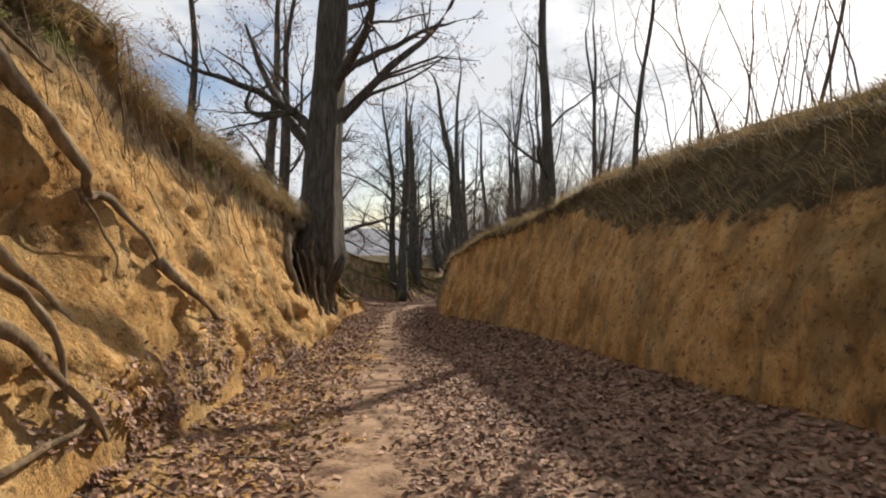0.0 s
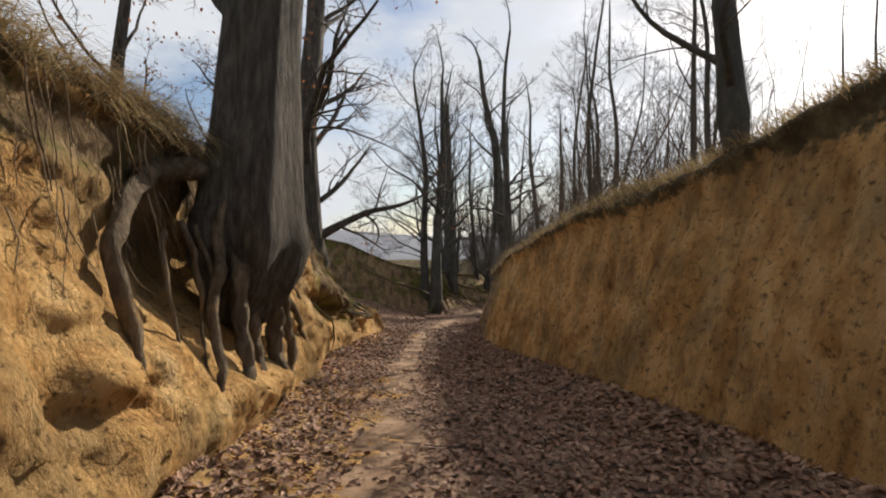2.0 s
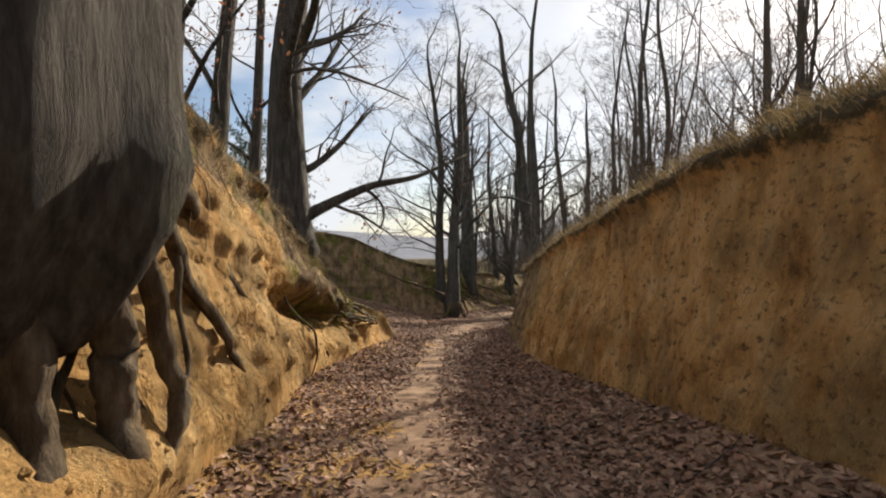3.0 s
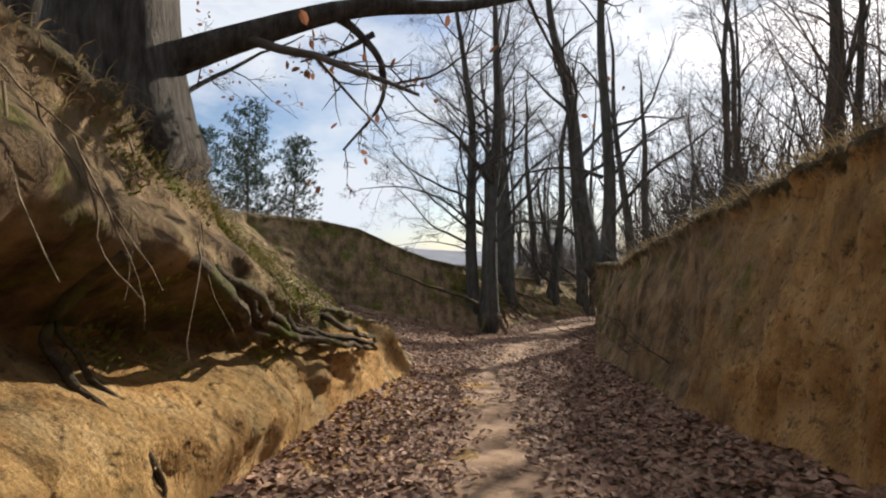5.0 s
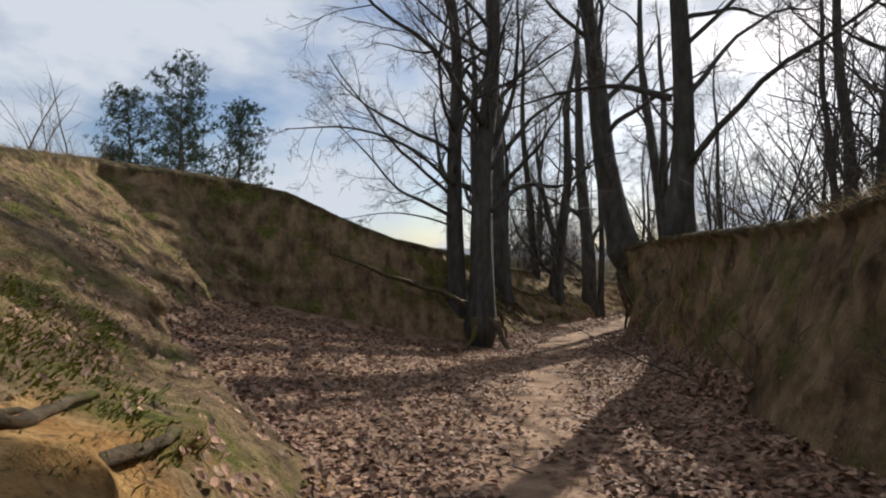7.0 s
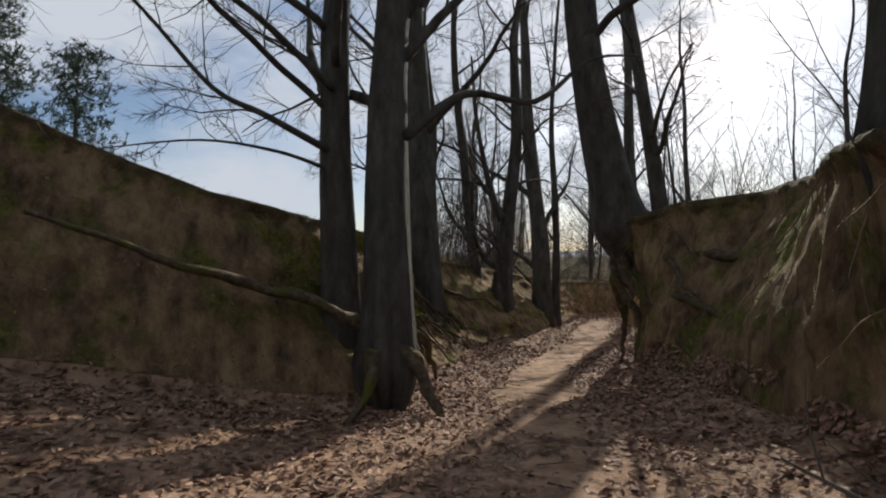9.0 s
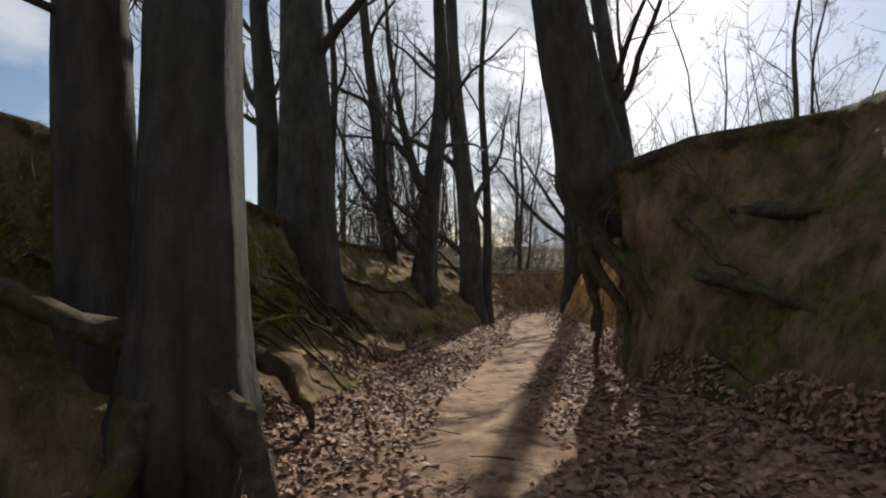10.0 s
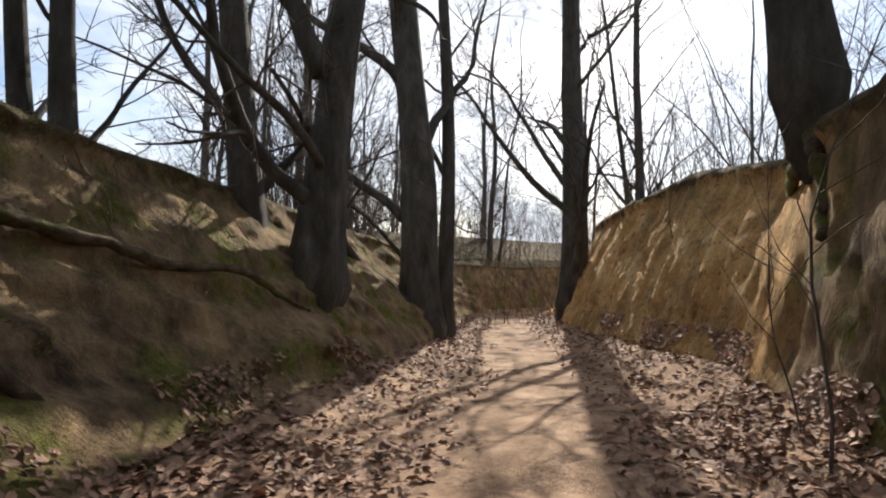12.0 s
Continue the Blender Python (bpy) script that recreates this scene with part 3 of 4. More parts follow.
# second oak farther along, with a long low limb
oak2 = tree("oak_tree", -3.52, 15.1, 0.8, [(0, 0, 0.31, 10, 0.1, 0.5)], 8, "oak leaning over the lane above mossy exposed roots", BARK, 11, 3.6, 0.34, 6, 2, 350, 0.0, 1.6,
            extra=((0.3, ((0.15, 0.1, 0), (0.6, 0.4, 0.3), (1.15, 0.75, 0.6), (1.8, 1.2, 0.8), (2.6, 2.0, 1.3)), 0.10),
                   (0.8, ((1.0, 0.7, 0.05), (1.15, 0.75, -0.05), (1.3, 0.8, -0.25), (1.28, 0.85, -0.5), (1.05, 0.8, -0.8)), 0.035),
                   (0.75, ((1.25, 0.8, 0), (1.05, 0.75, -0.12), (0.8, 0.7, -0.2)), 0.022)))
lines = []
mat_roots = random.Random(23)
# a shelf of thick mossy roots over the hollow
for k in range(8):
    y0 = 14.7 + k * 0.3
    v0 = 0.52 - 0.012 * k + mat_roots.uniform(-0.05, 0.03)
    lines.append(([on_bank(-1, y0, v0 + 0.08, -0.02), on_bank(-1, y0 + 0.3, v0, 0.14), on_bank(-1, y0 + 0.8, v0 - 0.07, 0.2), on_bank(-1, y0 + 1.3, v0 - 0.13, 0.12), on_bank(-1, y0 + 1.8, v0 - 0.16, -0.02)],
                  mat_roots.uniform(0.025, 0.045)))
for y0, v0, r in ((16.6, 0.56, 0.022), (17.3, 0.52, 0.024), (18.0, 0.46, 0.028), (18.6, 0.36, 0.024)):
    lines.append(([on_bank(-1, y0, v0, 0.0), on_bank(-1, y0 + 0.7, v0 - 0.03, 0.05), on_bank(-1, y0 + 1.4, v0 - 0.07, 0.05), on_bank(-1, y0 + 2.1, v0 - 0.14, 0.0)], r))
# roots that hang down in front of the hollow
for y0, r in ((13.3, 0.02), (14.35, 0.028), (14.5, 0.016)):
    w = mat_roots.uniform(-0.15, 0.15)
    lines.append(([on_bank(-1, y0, 0.58, 0.0), on_bank(-1, y0 + w, 0.44, 0.06), on_bank(-1, y0 + w * 0.4, 0.27, 0.05), on_bank(-1, y0 + w * 1.5, 0.1, 0.05), on_bank(-1, y0 + w, 0.0, -0.02)], r))
roots(oak2, lines, MOSSY_ROOT)
# slender trees on the left bank
for tx, ty, tz, r, h, sd in ((-3.7, 12.3, 1.4, 0.11, 8, 11), (-5.4, 16.4, 1.0, 0.2, 10, 12), (-5.5, 18.2, 0.8, 0.15, 9, 13), (-6.6, 13.8, 1.5, 0.15, 9, 14)):
    tree("young_oak", tx, ty, tz, [(0, 0, r, h, 0.3, 0.2)], sd, "slender oak with withered brown leaves on the bank", BARK, 9, 2.6, 0.3, 5, 2, 500, 0.01, 1.2)

# saplings on the right rim
tree("sapling", 2.15, 9.8, 1.8, [(0, 0, 0.12, 8, -0.1, 1.2)], 21, "straight dark sapling on the rim", BEECH, 9, 2.2, 0.25, 5, 2, 0, 0.0, 1.25, foot=0.3)
tree("sapling", 2.8, 7.35, 2.2, [(0, 0, 0.045, 5, 0.3, 0.1)], 22, "thin crooked sapling on the rim", BEECH, 8, 1.8, 0.2, 4, 1, 0, 0.0, 1.2)

# the beeches where the lane bends
beech = tree("beech_tree", -1.95, 28.9, -1.5, [(0, 0, 0.28, 11, 0.25, 0.6), (-0.5, 0.45, 0.22, 11, -0.35, 0.4)], 31, "old twin-stemmed beech at the foot of the bank", BEECH,
             34, 5.0, 0.5, 8, 2, 0, -0.01, 1.35,
             extra=((2.3, ((0.2, 0, 0), (0.9, 0.4, 0.6), (1.8, 0.8, 0.65), (2.6, 1.1, 1.3), (3.4, 1.4, 1.5)), 0.06),
                    (2.2, ((-0.6, 0.4, 0), (-1.3, 0.1, 0.35), (-1.8, 0.0, 0.6), (-2.4, -0.2, 1.3), (-3.0, -0.3, 1.9)), 0.045),
                    (2.0, ((-0.6, 0.4, 0), (-1.2, 0.3, 0.2), (-2.0, 0.2, 0.3), (-3.0, 0.0, 0.15)), 0.028),
                    (2.9, ((-0.6, 0.3, 0), (-1.5, -0.3, 0.7), (-2.6, -0.8, 1.0), (-3.8, -1.2, 0.9)), 0.045)), spread=(0.6, 1.2))
lines = [([(-2.2, 29.0, -1.2), (-2.9, 28.75, -0.85), (-3.8, 28.3, -0.55), (-4.9, 27.95, -0.1)], 0.065),
         ([(-1.8, 28.75, -1.4), (-1.55, 28.6, -1.75), (-1.35, 28.35, -2.1)], 0.08),
         ([(-2.05, 28.65, -1.4), (-2.15, 28.45, -1.75), (-2.3, 28.2, -2.05)], 0.08),
         ([(-1.65, 29.2, -1.3), (-1.5, 29.6, -1.6), (-1.4, 30.1, -2.0)], 0.06)]
tangle = random.Random(37)
# a tangle of roots along the bank beyond the beech
for k in range(18):
    y0 = 29.3 + k * 0.2
    v0 = tangle.uniform(0.3, 0.72)
    run = tangle.uniform(0.15, 0.55)
    lines.append(([on_bank(-1, y0, v0, 0.0), on_bank(-1, y0 + run * 0.35, v0 - 0.08, 0.16), on_bank(-1, y0 + run * 0.7, v0 - 0.22, 0.14), on_bank(-1, y0 + run, max(0.02, v0 - 0.42), 0.03)], tangle.uniform(0.012, 0.035)))
roots(beech, lines, MOSSY_ROOT)
beech2 = tree("beech_tree", -1.5, 33.2, -1.3, [(0, 0, 0.40, 11, -0.3, 0.5), (-0.5, 0.4, 0.2, 10, -0.4, 0.5)], 32, "thick grey beech trunk on the root-laced bank", BEECH, 14, 4.0, 0.45, 6, 2, 0, 0.0, 1.3)
roots(beech2, [([(-1.4, 32.9, -1.4), on_bank(-1, 32.3, 0.28, 0.15), on_bank(-1, 31.6, 0.3, 0.15), on_bank(-1, 30.8, 0.5, 0.08)], 0.055),
               ([(-1.3, 32.9, -1.5), on_bank(-1, 32.4, 0.14, 0.15), (-0.95, 31.9, -2.1)], 0.045),
               ([(-1.1, 33.0, -1.5), (-0.85, 32.8, -1.85), (-0.6, 32.5, -2.15)], 0.045),
               ([(-1.0, 33.3, -1.4), (-0.7, 33.5, -1.8), (-0.45, 33.6, -2.2)], 0.045),
               ([on_bank(-1, 30.4, 0.3, 0.1), on_bank(-1, 30.8, 0.36, 0.3), on_bank(-1, 31.3, 0.33, 0.3), on_bank(-1, 31.5, 0.1, 0.2)], 0.025),
               ([on_bank(-1, 31.6, 0.45, 0.05), on_bank(-1, 31.9, 0.36, 0.16), on_bank(-1, 32.3, 0.3, 0.1)], 0.03),
               ([on_bank(-1, 33.8, 0.62, 0.06), on_bank(-1, 34.5, 0.55, 0.1), on_bank(-1, 35.2, 0.45, 0.08), on_bank(-1, 35.8, 0.3, 0.04)], 0.045)], MOSSY_ROOT)
beech3 = tree("beech_tree", 1.72, 31.35, -0.1, [(0, 0, 0.34, 11, -1.7, 0.2)], 33, "leaning beech perched on a web of exposed roots", BEECH, 12, 3.6, 0.52, 6, 2, 0, 0.0, 1.3, foot=0.5, spread=(0.5, 0.9))
roots(beech3, [([(1.7, 31.5, -0.3), (1.58, 31.6, -0.9), (1.7, 31.65, -1.5), (1.72, 31.6, -2.1)], 0.075),
               ([(1.45, 31.4, -0.4), (1.62, 31.1, -0.75), (1.7, 30.5, -0.95), (1.68, 29.6, -1.0), (1.62, 28.7, -1.15)], 0.12),
               ([(1.5, 31.4, -0.2), (1.85, 30.8, -0.3), (2.0, 30.0, -0.4), (2.05, 29.0, -0.5)], 0.13),
               ([(1.4, 31.4, -0.5), (1.58, 31.2, -1.0), (1.62, 30.9, -1.5), (1.5, 30.7, -1.95)], 0.085),
               ([(1.5, 31.5, -0.5), (1.8, 31.9, -0.6), (1.95, 32.1, -1.1), (1.95, 32.1, -1.7)], 0.08),
               ([(1.65, 31.4, 0.25), (1.95, 31.25, 0.08), (2.4, 30.9, 0.12), (2.9, 30.4, 0.1)], 0.2),
               ([(1.5, 31.2, -0.6), (1.65, 30.6, -1.2), (1.58, 30.1, -1.75)], 0.07),
               ([(1.6, 30.9, -0.8), (1.66, 30.3, -1.3), (1.55, 29.6, -1.5), (1.5, 29.0, -1.75)], 0.05),
               ([(1.7, 30.2, -0.45), (1.7, 29.7, -0.8), (1.62, 29.3, -0.95)], 0.04)], MOSSY_ROOT)
tree("beech_tree", 1.05, 26.1, 0.25, [(0, 0, 0.18, 10, 0.1, 0.2)], 34, "dark beech on the edge of the bank", BEECH, 10, 3.6, 0.32, 6, 2, 0, 0.0, 1.35,
     extra=((2.0, ((-0.1, 0, 0), (-0.8, 0.3, 0.3), (-1.6, 0.5, 0.3), (-2.6, 0.8, 0.1)), 0.06),))
slim = tree("beech_tree", 3.5, 33.6, -0.3, [(0, 0, 0.18, 10, -1.1, 0.3)], 35, "slim beech leaning over the lane", BEECH, 8, 3.2, 0.4, 6, 2, 0, 0.0, 1.25, foot=0.45)
roots(slim, [([(3.45, 33.55, -0.4), on_bank(1, 33.4, 0.8, 0.08), on_bank(1, 33.2, 0.55, 0.05)], 0.08), ([(3.5, 33.75, -0.4), on_bank(1, 33.9, 0.85, 0.05), on_bank(1, 34.4, 0.75, 0.02)], 0.07)], MOSSY_ROOT)
tree("beech_tree", 0.5, 36.2, -1.35, [(0.0, 0, 0.22, 10, 0.7, 0.6), (-0.45, 0.1, 0.17, 10, -0.9, 0.3)], 46, "forked beech on the lane side", BEECH, 18, 3.6, 0.3, 7, 2, 0, 0.0, 1.5,
     extra=((1.9, ((0.1, 0, 0), (-0.12, 0.05, 0.5), (-0.3, 0.1, 1.3), (-0.5, 0.2, 2.6), (-0.6, 0.3, 4.2)), 0.13),))
tree("beech_tree", 2.2, 38.6, -2.2, [(0, 0, 0.31, 12, -0.4, 0.4), (0.4, 0.3, 0.14, 11, 0.4, 0.3)], 37, "tall grey beech beside the lane", BEECH, 16, 4.0, 0.25, 7, 2, 0, 0.0, 1.5)
tree("beech_tree", 5.45, 39.8, -2.0, [(0, 0, 0.26, 12, 0.0, 0.3)], 38, "tall straight beech at the lane edge", BEECH, 12, 3.6, 0.25, 7, 2, 0, 0.0, 1.5)
tree("young_beech", -1.15, 35.2, -0.55, [(0, 0, 0.085, 8, -0.1, 0.2), (-0.28, 0.15, 0.08, 8, -0.3, 0.3)], 39, "twin thin beech stems on the bank top", BEECH, 10, 2.0, 0.2, 5, 2, 0, 0.0, 1.3)


# bare woodland behind: four trees, copied
def spare(seed, r, h, limbs, ln):
    return tree("woodland_tree", 0, 0, 0, [(0, 0, r, h, 0.3, 0.2), (0.2, 0.1, r * 0.6, h * 0.85, 0.9, -0.4)], seed, "bare grey woodland tree", BEECH, limbs, ln, 0.18, 6, 2, 0, 0.0, 1.2)


def top_z(x, y):
    """Height of the ground over the banks."""
    if x < left_rim(y):
        return bank_point(-1, y, 1 + left_rim(y) - x)[2]
    if x > right_rim(y):
        return bank_point(1, y, 1 + x - right_rim(y))[2]
    return floor_z(x, y)


rng = random.Random(77)
kinds = [spare(51, 0.10, 9, 26, 3.0), spare(52, 0.13, 10, 28, 3.4), spare(53, 0.07, 8, 22, 2.6)]
spots = [(3.5, 25.5), (5.5, 29), (7.5, 24), (9, 30), (8.6, 42), (4.5, 49.5), (2.0, 46), (0.5, 42.5), (7.5, 50), (10, 47), (11, 38), (12.5, 33), (3.0, 20.5),
         (5.5, 18), (8.5, 17), (11, 22), (-0.5, 50), (14, 44), (9, 54), (5, 55), (13, 52), (1.2, 48), (-1.8, 46), (3.2, 52), (4.4, 22.8), (6.2, 21), (-0.6, 54), (6.4, 46.5)]
for i, (sx, sy) in enumerate(spots):
    m = pose(sx, sy, top_z(sx, sy) - 0.05, 0, 0, rng.uniform(0, 360))
    if i < len(kinds):
        kinds[i].matrix_world = m
    else:
        c = copy_thing(kinds[i % 3], m)
        s = rng.uniform(0.8, 1.15)
        c.scale = (s, s, s)


# thickets of thin stems
def thicket(name, x0, x1, y0, y1, count, high, seed, label, mat, lean=0.25, r0=0.012):
    rg = random.Random(seed)
    s = Soup()
    for _ in range(count):
        sx, sy = rg.uniform(x0, x1), rg.uniform(y0, y1)
        h = high * rg.uniform(0.5, 1.1)
        line = bough(rg, Vector((sx, sy, top_z(sx, sy) - 0.05)), Vector((rg.gauss(0, lean), rg.gauss(0, lean), 1)), h, 0.09, 0.0, 8)
        r = r0 * rg.uniform(0.6, 1.4) * h / 3
        s.tube(line, [r * (1 - 0.8 * k / 8) for k in range(9)], 4, cap=False)
        branchlets(rg, s, line, r * 0.7, h * 0.28, 0, 11, 0.02)
    ob = s.make(name, mat)
    tagged(ob, label, "bush", kind="stuff")
    return ob


thicket("brush", 1.3, 4.5, 13.0, 22.0, 420, 2.9, 61, "thicket of bare brown saplings on the bank", BRUSH)
thicket("brush", 1.3, 4.0, 21.0, 26.0, 110, 2.6, 62, "tangle of dark bare shrubs on the rim", TWIG, 0.4, 0.016)
thicket("brush", 0.3, 1.6, 17.5, 24.0, 170, 1.5, 69, "dark tangle of bare shrubs spilling over the bank", TWIG, 0.7, 0.02)
thicket("brush", 3.6, 7.0, 3.0, 11.0, 70, 3.6, 63, "thin bare rods growing on the rim", BRUSH, 0.25)
thicket("brush", 4.5, 10.0, 34.5, 46.0, 150, 2.8, 64, "bare undergrowth beside the lane", BRUSH)
thicket("brush", -1.5, 2.4, 40.0, 46.0, 120, 2.4, 65, "bare undergrowth at the foot of the beeches", BRUSH)
thicket("brush", -0.5, 2.0, 40.0, 46.0, 70, 5.5, 70, "tall bare saplings among the beeches", TWIG, 0.15, 0.011)
thicket("brush", 8.0, 11.5, 38.5, 43.5, 70, 5.0, 71, "tall bare saplings above the lane end", TWIG, 0.15, 0.011)
thicket("brush", -24, -12, 30, 44, 160, 4.0, 66, "pale leafless hedge on the far slope", BRUSH, 0.2, 0.02)
thicket("brush", 0.0, 13.0, 46.8, 53.0, 480, 2.4, 68, "brown undergrowth at the end of the lane", BRUSH)
thicket("brush", 2.2, 5.0, 27.5, 33.0, 30, 2.6, 67, "few thin bare saplings on the bank top", TWIG, 0.2)


# pines on the far slope
def pine(x, y, z, h, seed):
    rg = random.Random(seed)
    root = new("pine_tree")
    root.location = (x, y, z)
    bpy.context.view_layer.update()
    tagged(root, "green pine on the grassy slope", "tree", "pines on the slope")
    s = Soup()
    line = bough(rg, Vector((x, y, z - 0.1)), Vector((0, 0, 1)), h, 0.02, 0.02, 10)
    s.tube(line, [0.13 * (1 - 0.85 * k / 10) for k in range(11)], 8)
    s.make("trunk", BARK, root)
    wood, needles = Soup(), Soup()
    for k in range(46):
        t = 0.22 + 0.78 * k / 46
        i = min(int(t * 10), 9)
        p = line[i].lerp(line[i + 1], t * 10 - i)
        a = k * 2.4 + rg.uniform(-0.4, 0.4)
        ln = (1.3 - t) ** 0.8 * h * 0.27 * rg.uniform(0.7, 1.15)
        b = bough(rg, p, Vector((math.cos(a), math.sin(a), 0.25)), ln, 0.08, 0.05, 6)
        wood.tube(b, [0.025 * (1 - 0.8 * j / 6) for j in range(7)], 4, cap=False)
        for _ in range(26):
            q = b[rg.randrange(2, 7)] + Vector((rg.gauss(0, 0.22), rg.gauss(0, 0.22), rg.gauss(0.05, 0.15)))
            for _ in range(9):
                d = Vector((rg.gauss(0, 1), rg.gauss(0, 1), rg.gauss(0.5, 1))).normalized() * rg.uniform(0.14, 0.3)
                e = d.cross(Vector((0.3, 0.5, 0.8))).normalized() * 0.02
                n0 = len(needles.v)
                needles.v += [q - e, q + e, q + d]
                needles.f.append((n0, n0 + 1, n0 + 2))
    wood.make("bough", BARK, root)
    needles.make("needles", NEEDLE, root, False)


for px, py, ph, sd in ((-17.6, 44, 10.0, 1), (-20.4, 44, 9.0, 2), (-15.2, 45, 8.0, 3), (-23, 46, 7.0, 4), (-18.8, 47, 9.6, 5)):
    pine(px, py, top_z(px, py), ph, sd)

# ---------------------------------------------------------------- leaf litter, grass, moss
rng = random.Random(5)
litter = Soup()
for _ in range(125000):
    y = rng.uniform(0.5, 34) if rng.random() < 0.9 else rng.uniform(34, 45)
    a, b = left_base(y) - 0.1, right_base(y) + 0.15
    x = rng.uniform(a, b)
    mid = np.interp(y, (0, 6, 12, 20, 26, 30, 31, 33.3, 36, 39, 45), (-0.25, -0.6, -1.2, -1.75, -1.0, -0.1, 0.2, 1.35, 2.7, 3.8, 6.2))
    bare = math.exp(-((x - mid) / (0.42 if y < 29 else 0.62)) ** 2) * (0.95 if y < 29 else 1.35)
    if y > 19 and x < -3.2:
        bare = 0.1
    if rng.random() < bare + 0.35 * noise.noise((x * 1.7, y * 1.7, 31)):
        continue
    z = floor_z(max(min(x, right_base(y)), left_base(y)), y)
    add_leaf(rng, litter, Vector((x, y, z + rng.uniform(0.002, 0.025))), rng.uniform(0.018, 0.038), Vector((0, 0, 1)))
tagged(litter.make("leaf_litter", LEAF, smooth=False), "dry brown fallen leaves strewn over the lane", "fallen leaves", kind="stuff")

bank_leaves = Soup()
for _ in range(16000):
    side = -1 if rng.random() < 0.65 else 1
    y = rng.uniform(15, 36) if side < 0 else rng.uniform(22, 38)
    if side < 0 and rng.random() < 0.3:
        y = rng.uniform(2.2, 8.0)
    v = rng.betavariate(1.1, 2.2) if side < 0 and y < 29 else rng.uniform(0.0, 0.14)
    if side < 0 and y < 9:
        v = rng.betavariate(1.0, 3.2) * 0.42 * math.exp(-((y - 4.0) / 2.2) ** 2)
    elif side < 0 and y < 19.5 and (v < 0.5 or y < 18):
        continue
    x, y, z = bank_point(side, y, v)
    if noise.noise((y * 1.5, z * 2, 33)) < -0.05:
        continue
    add_leaf(rng, bank_leaves, Vector((x - side * 0.02, y, z + 0.015)), rng.uniform(0.015, 0.03), Vector((-side * 0.7, 0, 0.8)).normalized())
tagged(bank_leaves.make("bank_leaves", LEAF, smooth=False), "brown leaves caught on the bank slopes", "fallen leaves", kind="stuff")


def grass(name, side, y0, y1, count, hang, length, mat, seed, label, vs=(0.93, 1.5), width=0.006):
    rg = random.Random(seed)
    s = Soup()
    for _ in range(count):
        y = rg.uniform(y0, y1)
        if noise.noise((y * 3.5, seed, 3)) < rg.uniform(-0.45, 0.3):
            continue
        v = rg.uniform(*vs)
        p = Vector(bank_point(side, y, v))
        ln = length * rg.uniform(0.5, 1.3)
        d = Vector((-side * rg.uniform(0.1, 0.8), rg.gauss(0, 0.35), rg.uniform(0.1, 0.8))).normalized()
        w = Vector((rg.gauss(0, 1), rg.gauss(0, 1), 0)).normalized() * width
        b = len(s.v)
        for k in range(4):
            s.v += [p - w * (1 - k * 0.28), p + w * (1 - k * 0.28)]
            p = p + d * ln / 3
            d = (d + Vector((-side * 0.12 * hang, 0, -hang * rg.uniform(0.5, 1.0)))).normalized()
        s.f += [(b + 2 * k, b + 2 * k + 1, b + 2 * k + 3, b + 2 * k + 2) for k in range(3)]
    tagged(s.make(name, mat, smooth=False), label, "grass", kind="stuff")


grass("hanging_grass", -1, 1.5, 9.0, 15000, 1.0, 0.42, GRASS, 1, "long dry grass hanging over the loess edge", (0.9, 1.35), 0.005)
grass("hanging_grass", -1, 9.8, 21.0, 9000, 0.8, 0.15, GRASS, 2, "dry grass tufts along the bank edge", (0.78, 1.6), 0.004)
grass("rim_grass", 1, 1.0, 22.0, 20000, 0.6, 0.22, GRASS, 3, "short dry grass along the rim", (0.95, 1.6), 0.005)
grass("slope_grass", 1, 2.5, 8.0, 1500, 0.5, 0.45, GRASS, 4, "matted dry grass on the upper slope", (0.62, 1.0), 0.004)
grass("rim_grass", -1, 20.0, 42.0, 7000, 0.5, 0.14, GRASS, 6, "low grass on the bank top", (0.97, 2.5), 0.005)
grass("moss_tufts", -1, 15.0, 36.0, 26000, 0.7, 0.035, MOSS, 7, "bright green moss tufts on the bank", (0.35, 1.0), 0.004)
grass("moss_tufts", 1, 24.0, 32.0, 2500, 0.7, 0.045, MOSS, 8, "green moss tufts on the dark bank", (0.6, 1.05), 0.005)


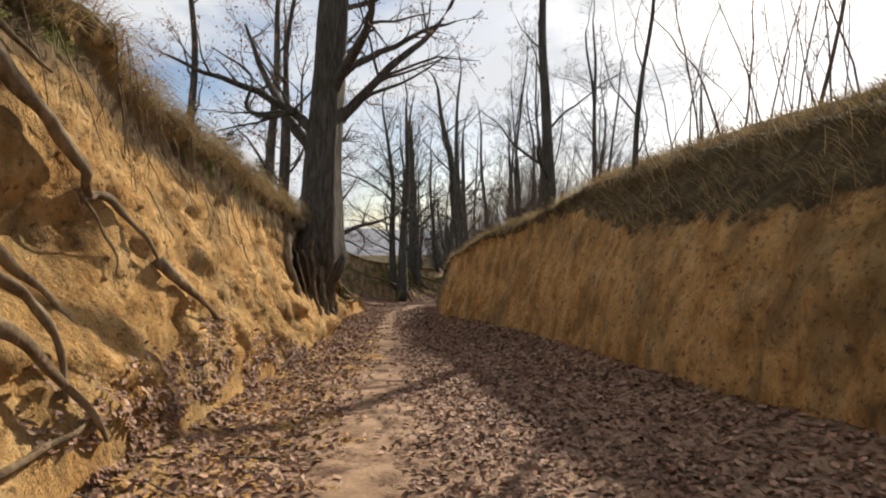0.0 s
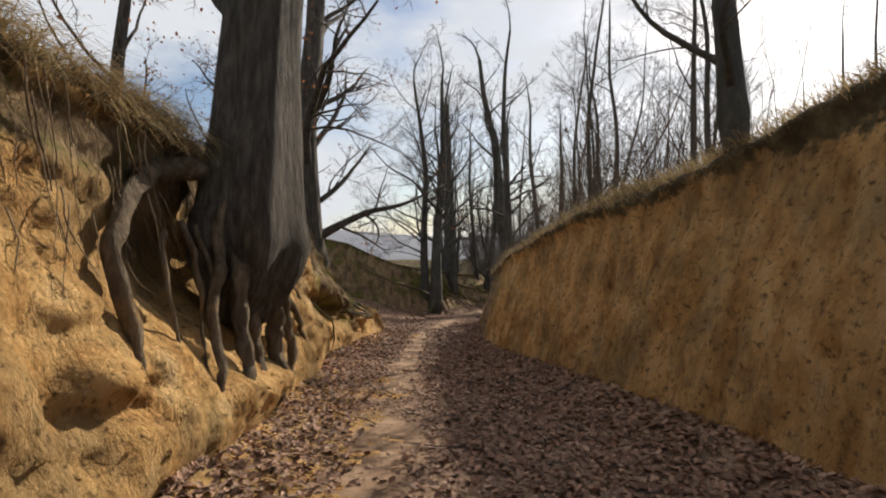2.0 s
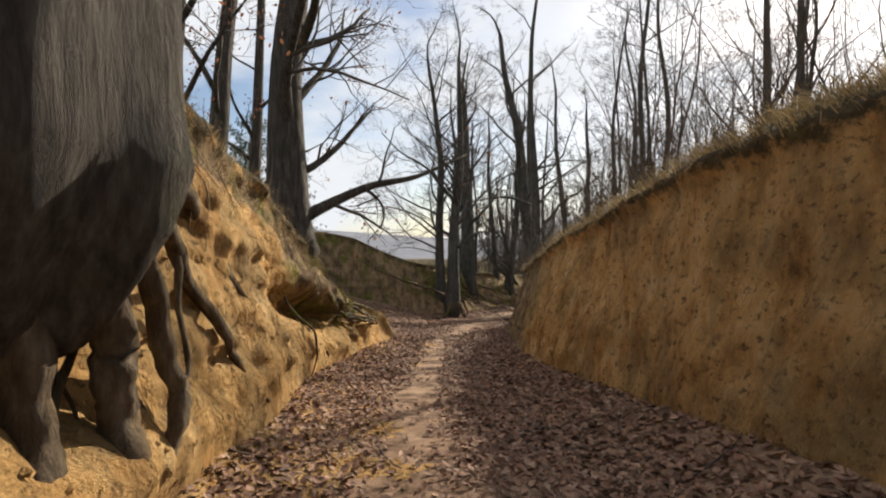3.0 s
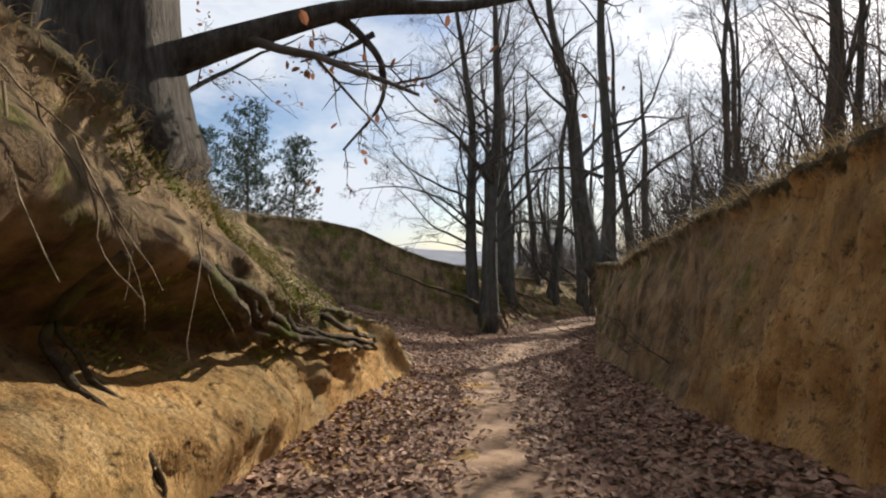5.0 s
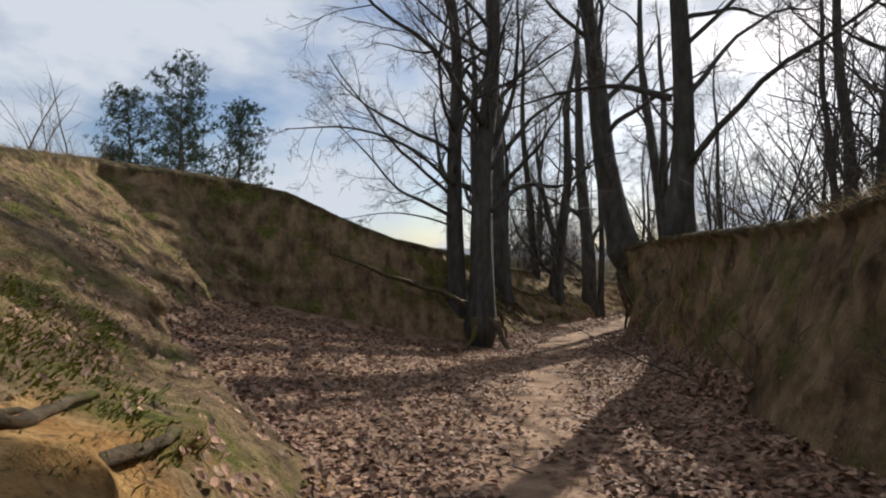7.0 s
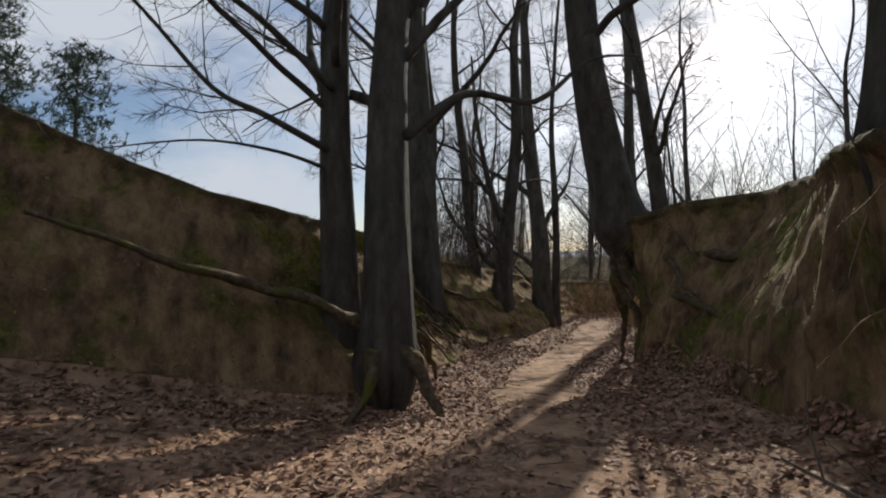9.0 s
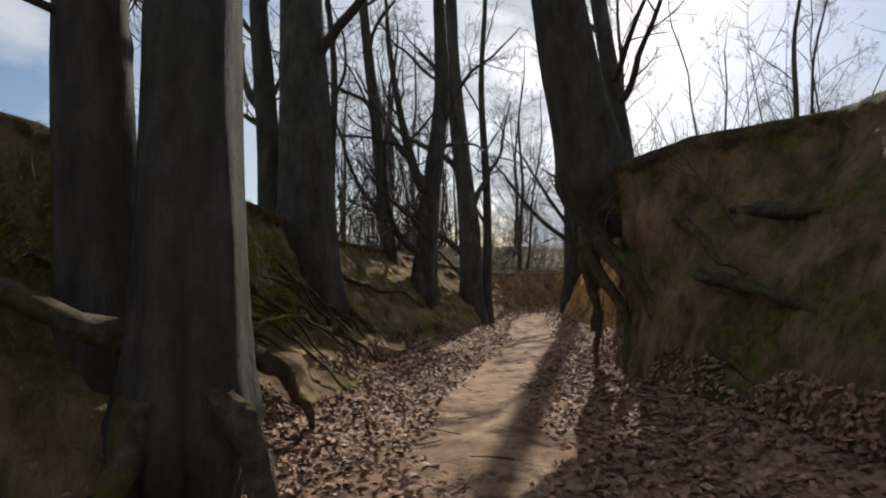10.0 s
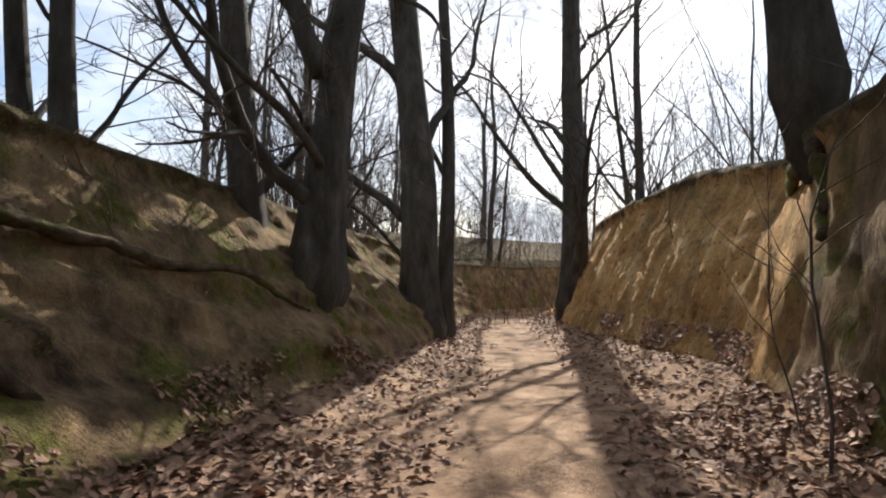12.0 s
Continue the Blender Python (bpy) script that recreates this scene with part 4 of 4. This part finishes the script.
# ---------------------------------------------------------------- bare roots, rootlets and clods on the first bank
old_stump = new("root_plate")
old_stump.location = on_bank(-1, 3.6, 0.9)
bpy.context.view_layer.update()
tagged(old_stump, "old bare roots snaking down the loess bank", "roots")
roots(old_stump, [([on_bank(-1, 2.3, 0.9, 0.02), on_bank(-1, 2.75, 0.72, 0.08), on_bank(-1, 3.05, 0.58, 0.10), on_bank(-1, 3.3, 0.52, 0.02)], 0.055),
                  ([on_bank(-1, 3.2, 0.52, 0.02), on_bank(-1, 3.42, 0.53, 0.05), on_bank(-1, 3.56, 0.46, 0.06), on_bank(-1, 3.66, 0.39, 0.05)], 0.034),
                  ([on_bank(-1, 3.64, 0.40, 0.05), on_bank(-1, 3.95, 0.33, 0.05), on_bank(-1, 4.4, 0.27, 0.0)], 0.038),
                  ([on_bank(-1, 1.7, 0.38, 0.04), on_bank(-1, 2.05, 0.28, 0.10), on_bank(-1, 2.35, 0.19, 0.10), on_bank(-1, 2.65, 0.08, 0.02)], 0.04),
                  ([on_bank(-1, 2.0, 0.43, 0.02), on_bank(-1, 2.28, 0.39, 0.12), on_bank(-1, 2.42, 0.28, 0.14), on_bank(-1, 2.44, 0.16, 0.03)], 0.034),
                  ([on_bank(-1, 2.5, 0.44, 0.02), on_bank(-1, 2.62, 0.33, 0.10), on_bank(-1, 2.78, 0.27, 0.02)], 0.032),
                  ([on_bank(-1, 3.15, 0.54, 0.02), on_bank(-1, 3.3, 0.46, 0.05), on_bank(-1, 3.25, 0.36, 0.03)], 0.013),
                  ([on_bank(-1, 2.5, 0.86, 0.06), on_bank(-1, 2.9, 0.8, 0.06), on_bank(-1, 3.1, 0.78, 0.02)], 0.022),
                  ([on_bank(-1, 2.0, 0.1, 0.05), on_bank(-1, 2.4, 0.12, 0.06), on_bank(-1, 2.7, 0.16, 0.01)], 0.022)])

rng = random.Random(91)
lets = Soup()
for _ in range(420):
    y = rng.choice((rng.uniform(2, 11.5), rng.uniform(8, 10.8), rng.uniform(13, 20), rng.uniform(28.5, 36)))
    p = Vector(on_bank(-1, y, rng.uniform(0.6, 0.98), 0.06))
    line = bough(rng, p, Vector((0.35, rng.gauss(0, 0.3), -1)), rng.uniform(0.15, 0.6), 0.16, -0.1, 7)
    r = rng.uniform(0.002, 0.007)
    lets.tube(line, [r * (1 - 0.7 * k / 7) for k in range(8)], 3, cap=False)
for _ in range(70):
    y = rng.uniform(1.8, 8.2)
    p = Vector(on_bank(-1, y, rng.uniform(0.86, 0.98), 0.1))
    line = bough(rng, p, Vector((0.15, rng.gauss(0, 0.15), -1)), rng.uniform(0.4, 1.1), 0.1, -0.12, 9)
    r = rng.uniform(0.003, 0.008)
    lets.tube(line, [r * (1 - 0.6 * k / 9) for k in range(10)], 4, cap=False)
for _ in range(90):
    y = rng.uniform(24.5, 33)
    p = Vector(on_bank(1, y, rng.uniform(0.5, 0.95), 0.06))
    line = bough(rng, p, Vector((-0.35, rng.gauss(0, 0.6), -0.8)), rng.uniform(0.2, 0.7), 0.16, -0.08, 7)
    r = rng.uniform(0.003, 0.01)
    lets.tube(line, [r * (1 - 0.7 * k / 7) for k in range(8)], 4, cap=False)
tagged(lets.make("rootlets", ROOT), "fine dry rootlets hanging from the banks", "roots", kind="stuff")

clods = Soup()
for _ in range(2000):
    side = -1 if rng.random() < 0.72 else 1
    y = rng.uniform(1.5, 22) if rng.random() < 0.75 else rng.uniform(22, 36)
    v = rng.betavariate(1.0, 1.5)
    if noise.noise((y * 1.1, v * 3, 71)) < -0.1:
        continue
    p = Vector(on_bank(side, y, v, 0.0))
    s = rng.uniform(0.006, 0.024) * (1.2 - 0.5 * v) * (1.0 if y < 14 else 0.6)
    b = len(clods.v)
    for q in ((1, 0, 0), (-1, 0, 0), (0, 1, 0), (0, -1, 0), (0, 0, 1), (0, 0, -1)):
        clods.v.append(p + Vector(q) * s * rng.uniform(0.5, 1.3) + Vector((rng.gauss(0, 0.2), rng.gauss(0, 0.2), rng.gauss(0, 0.2))) * s)
    for i, j, k in ((0, 2, 4), (2, 1, 4), (1, 3, 4), (3, 0, 4), (2, 0, 5), (1, 2, 5), (3, 1, 5), (0, 3, 5)):
        clods.f.append((b + i, b + j, b + k))
tagged(clods.make("soil_clods", BANK, smooth=False), "crumbling clods of ochre loess on the banks", "soil", kind="stuff")

cushions = Soup()
for _ in range(7000):
    y = rng.choice((rng.uniform(14.5, 21), rng.uniform(28.8, 34), rng.uniform(29.2, 32.5)))
    v = rng.uniform(0.28, 0.95)
    if noise.noise((y * 1.3, v * 4, 81)) < 0.02:
        continue
    p = Vector(on_bank(-1, y, v, -0.005))
    for _ in range(12):
        q = p + Vector((rng.gauss(0, 0.03), rng.gauss(0, 0.05), rng.gauss(0, 0.04)))
        d = Vector((rng.uniform(0.3, 1), rng.gauss(0, 0.5), rng.uniform(0.2, 1))).normalized() * rng.uniform(0.012, 0.035)
        e = d.cross(Vector((rng.gauss(0, 1), rng.gauss(0, 1), 1))).normalized() * 0.006
        n0 = len(cushions.v)
        cushions.v += [q - e, q + e, q + d + e * 0.4, q + d - e * 0.4]
        cushions.f.append((n0, n0 + 1, n0 + 2, n0 + 3))
tagged(cushions.make("moss_cushions", MOSS, smooth=False), "bright green moss cushions on the root bank", "moss", kind="stuff")

sticks = Soup()
for _ in range(130):
    y = rng.choice((rng.uniform(2, 12), rng.uniform(17, 33)))
    x = rng.uniform(left_base(y) + 0.1, right_base(y) - 0.1)
    a = rng.uniform(0, math.tau)
    line = bough(rng, Vector((x, y, floor_z(x, y) + 0.02)), Vector((math.cos(a), math.sin(a), 0.05)), rng.uniform(0.12, 0.5), 0.1, 0.0, 5)
    for q in line:
        q.z = floor_z(min(max(q.x, left_base(q.y)), right_base(q.y)), q.y) + 0.02
    r = rng.uniform(0.003, 0.008)
    sticks.tube(line, [r * (1 - 0.5 * k / 5) for k in range(6)], 4)
tagged(sticks.make("fallen_twigs", TWIG), "thin fallen twigs lying among the leaves", "twigs", kind="stuff")
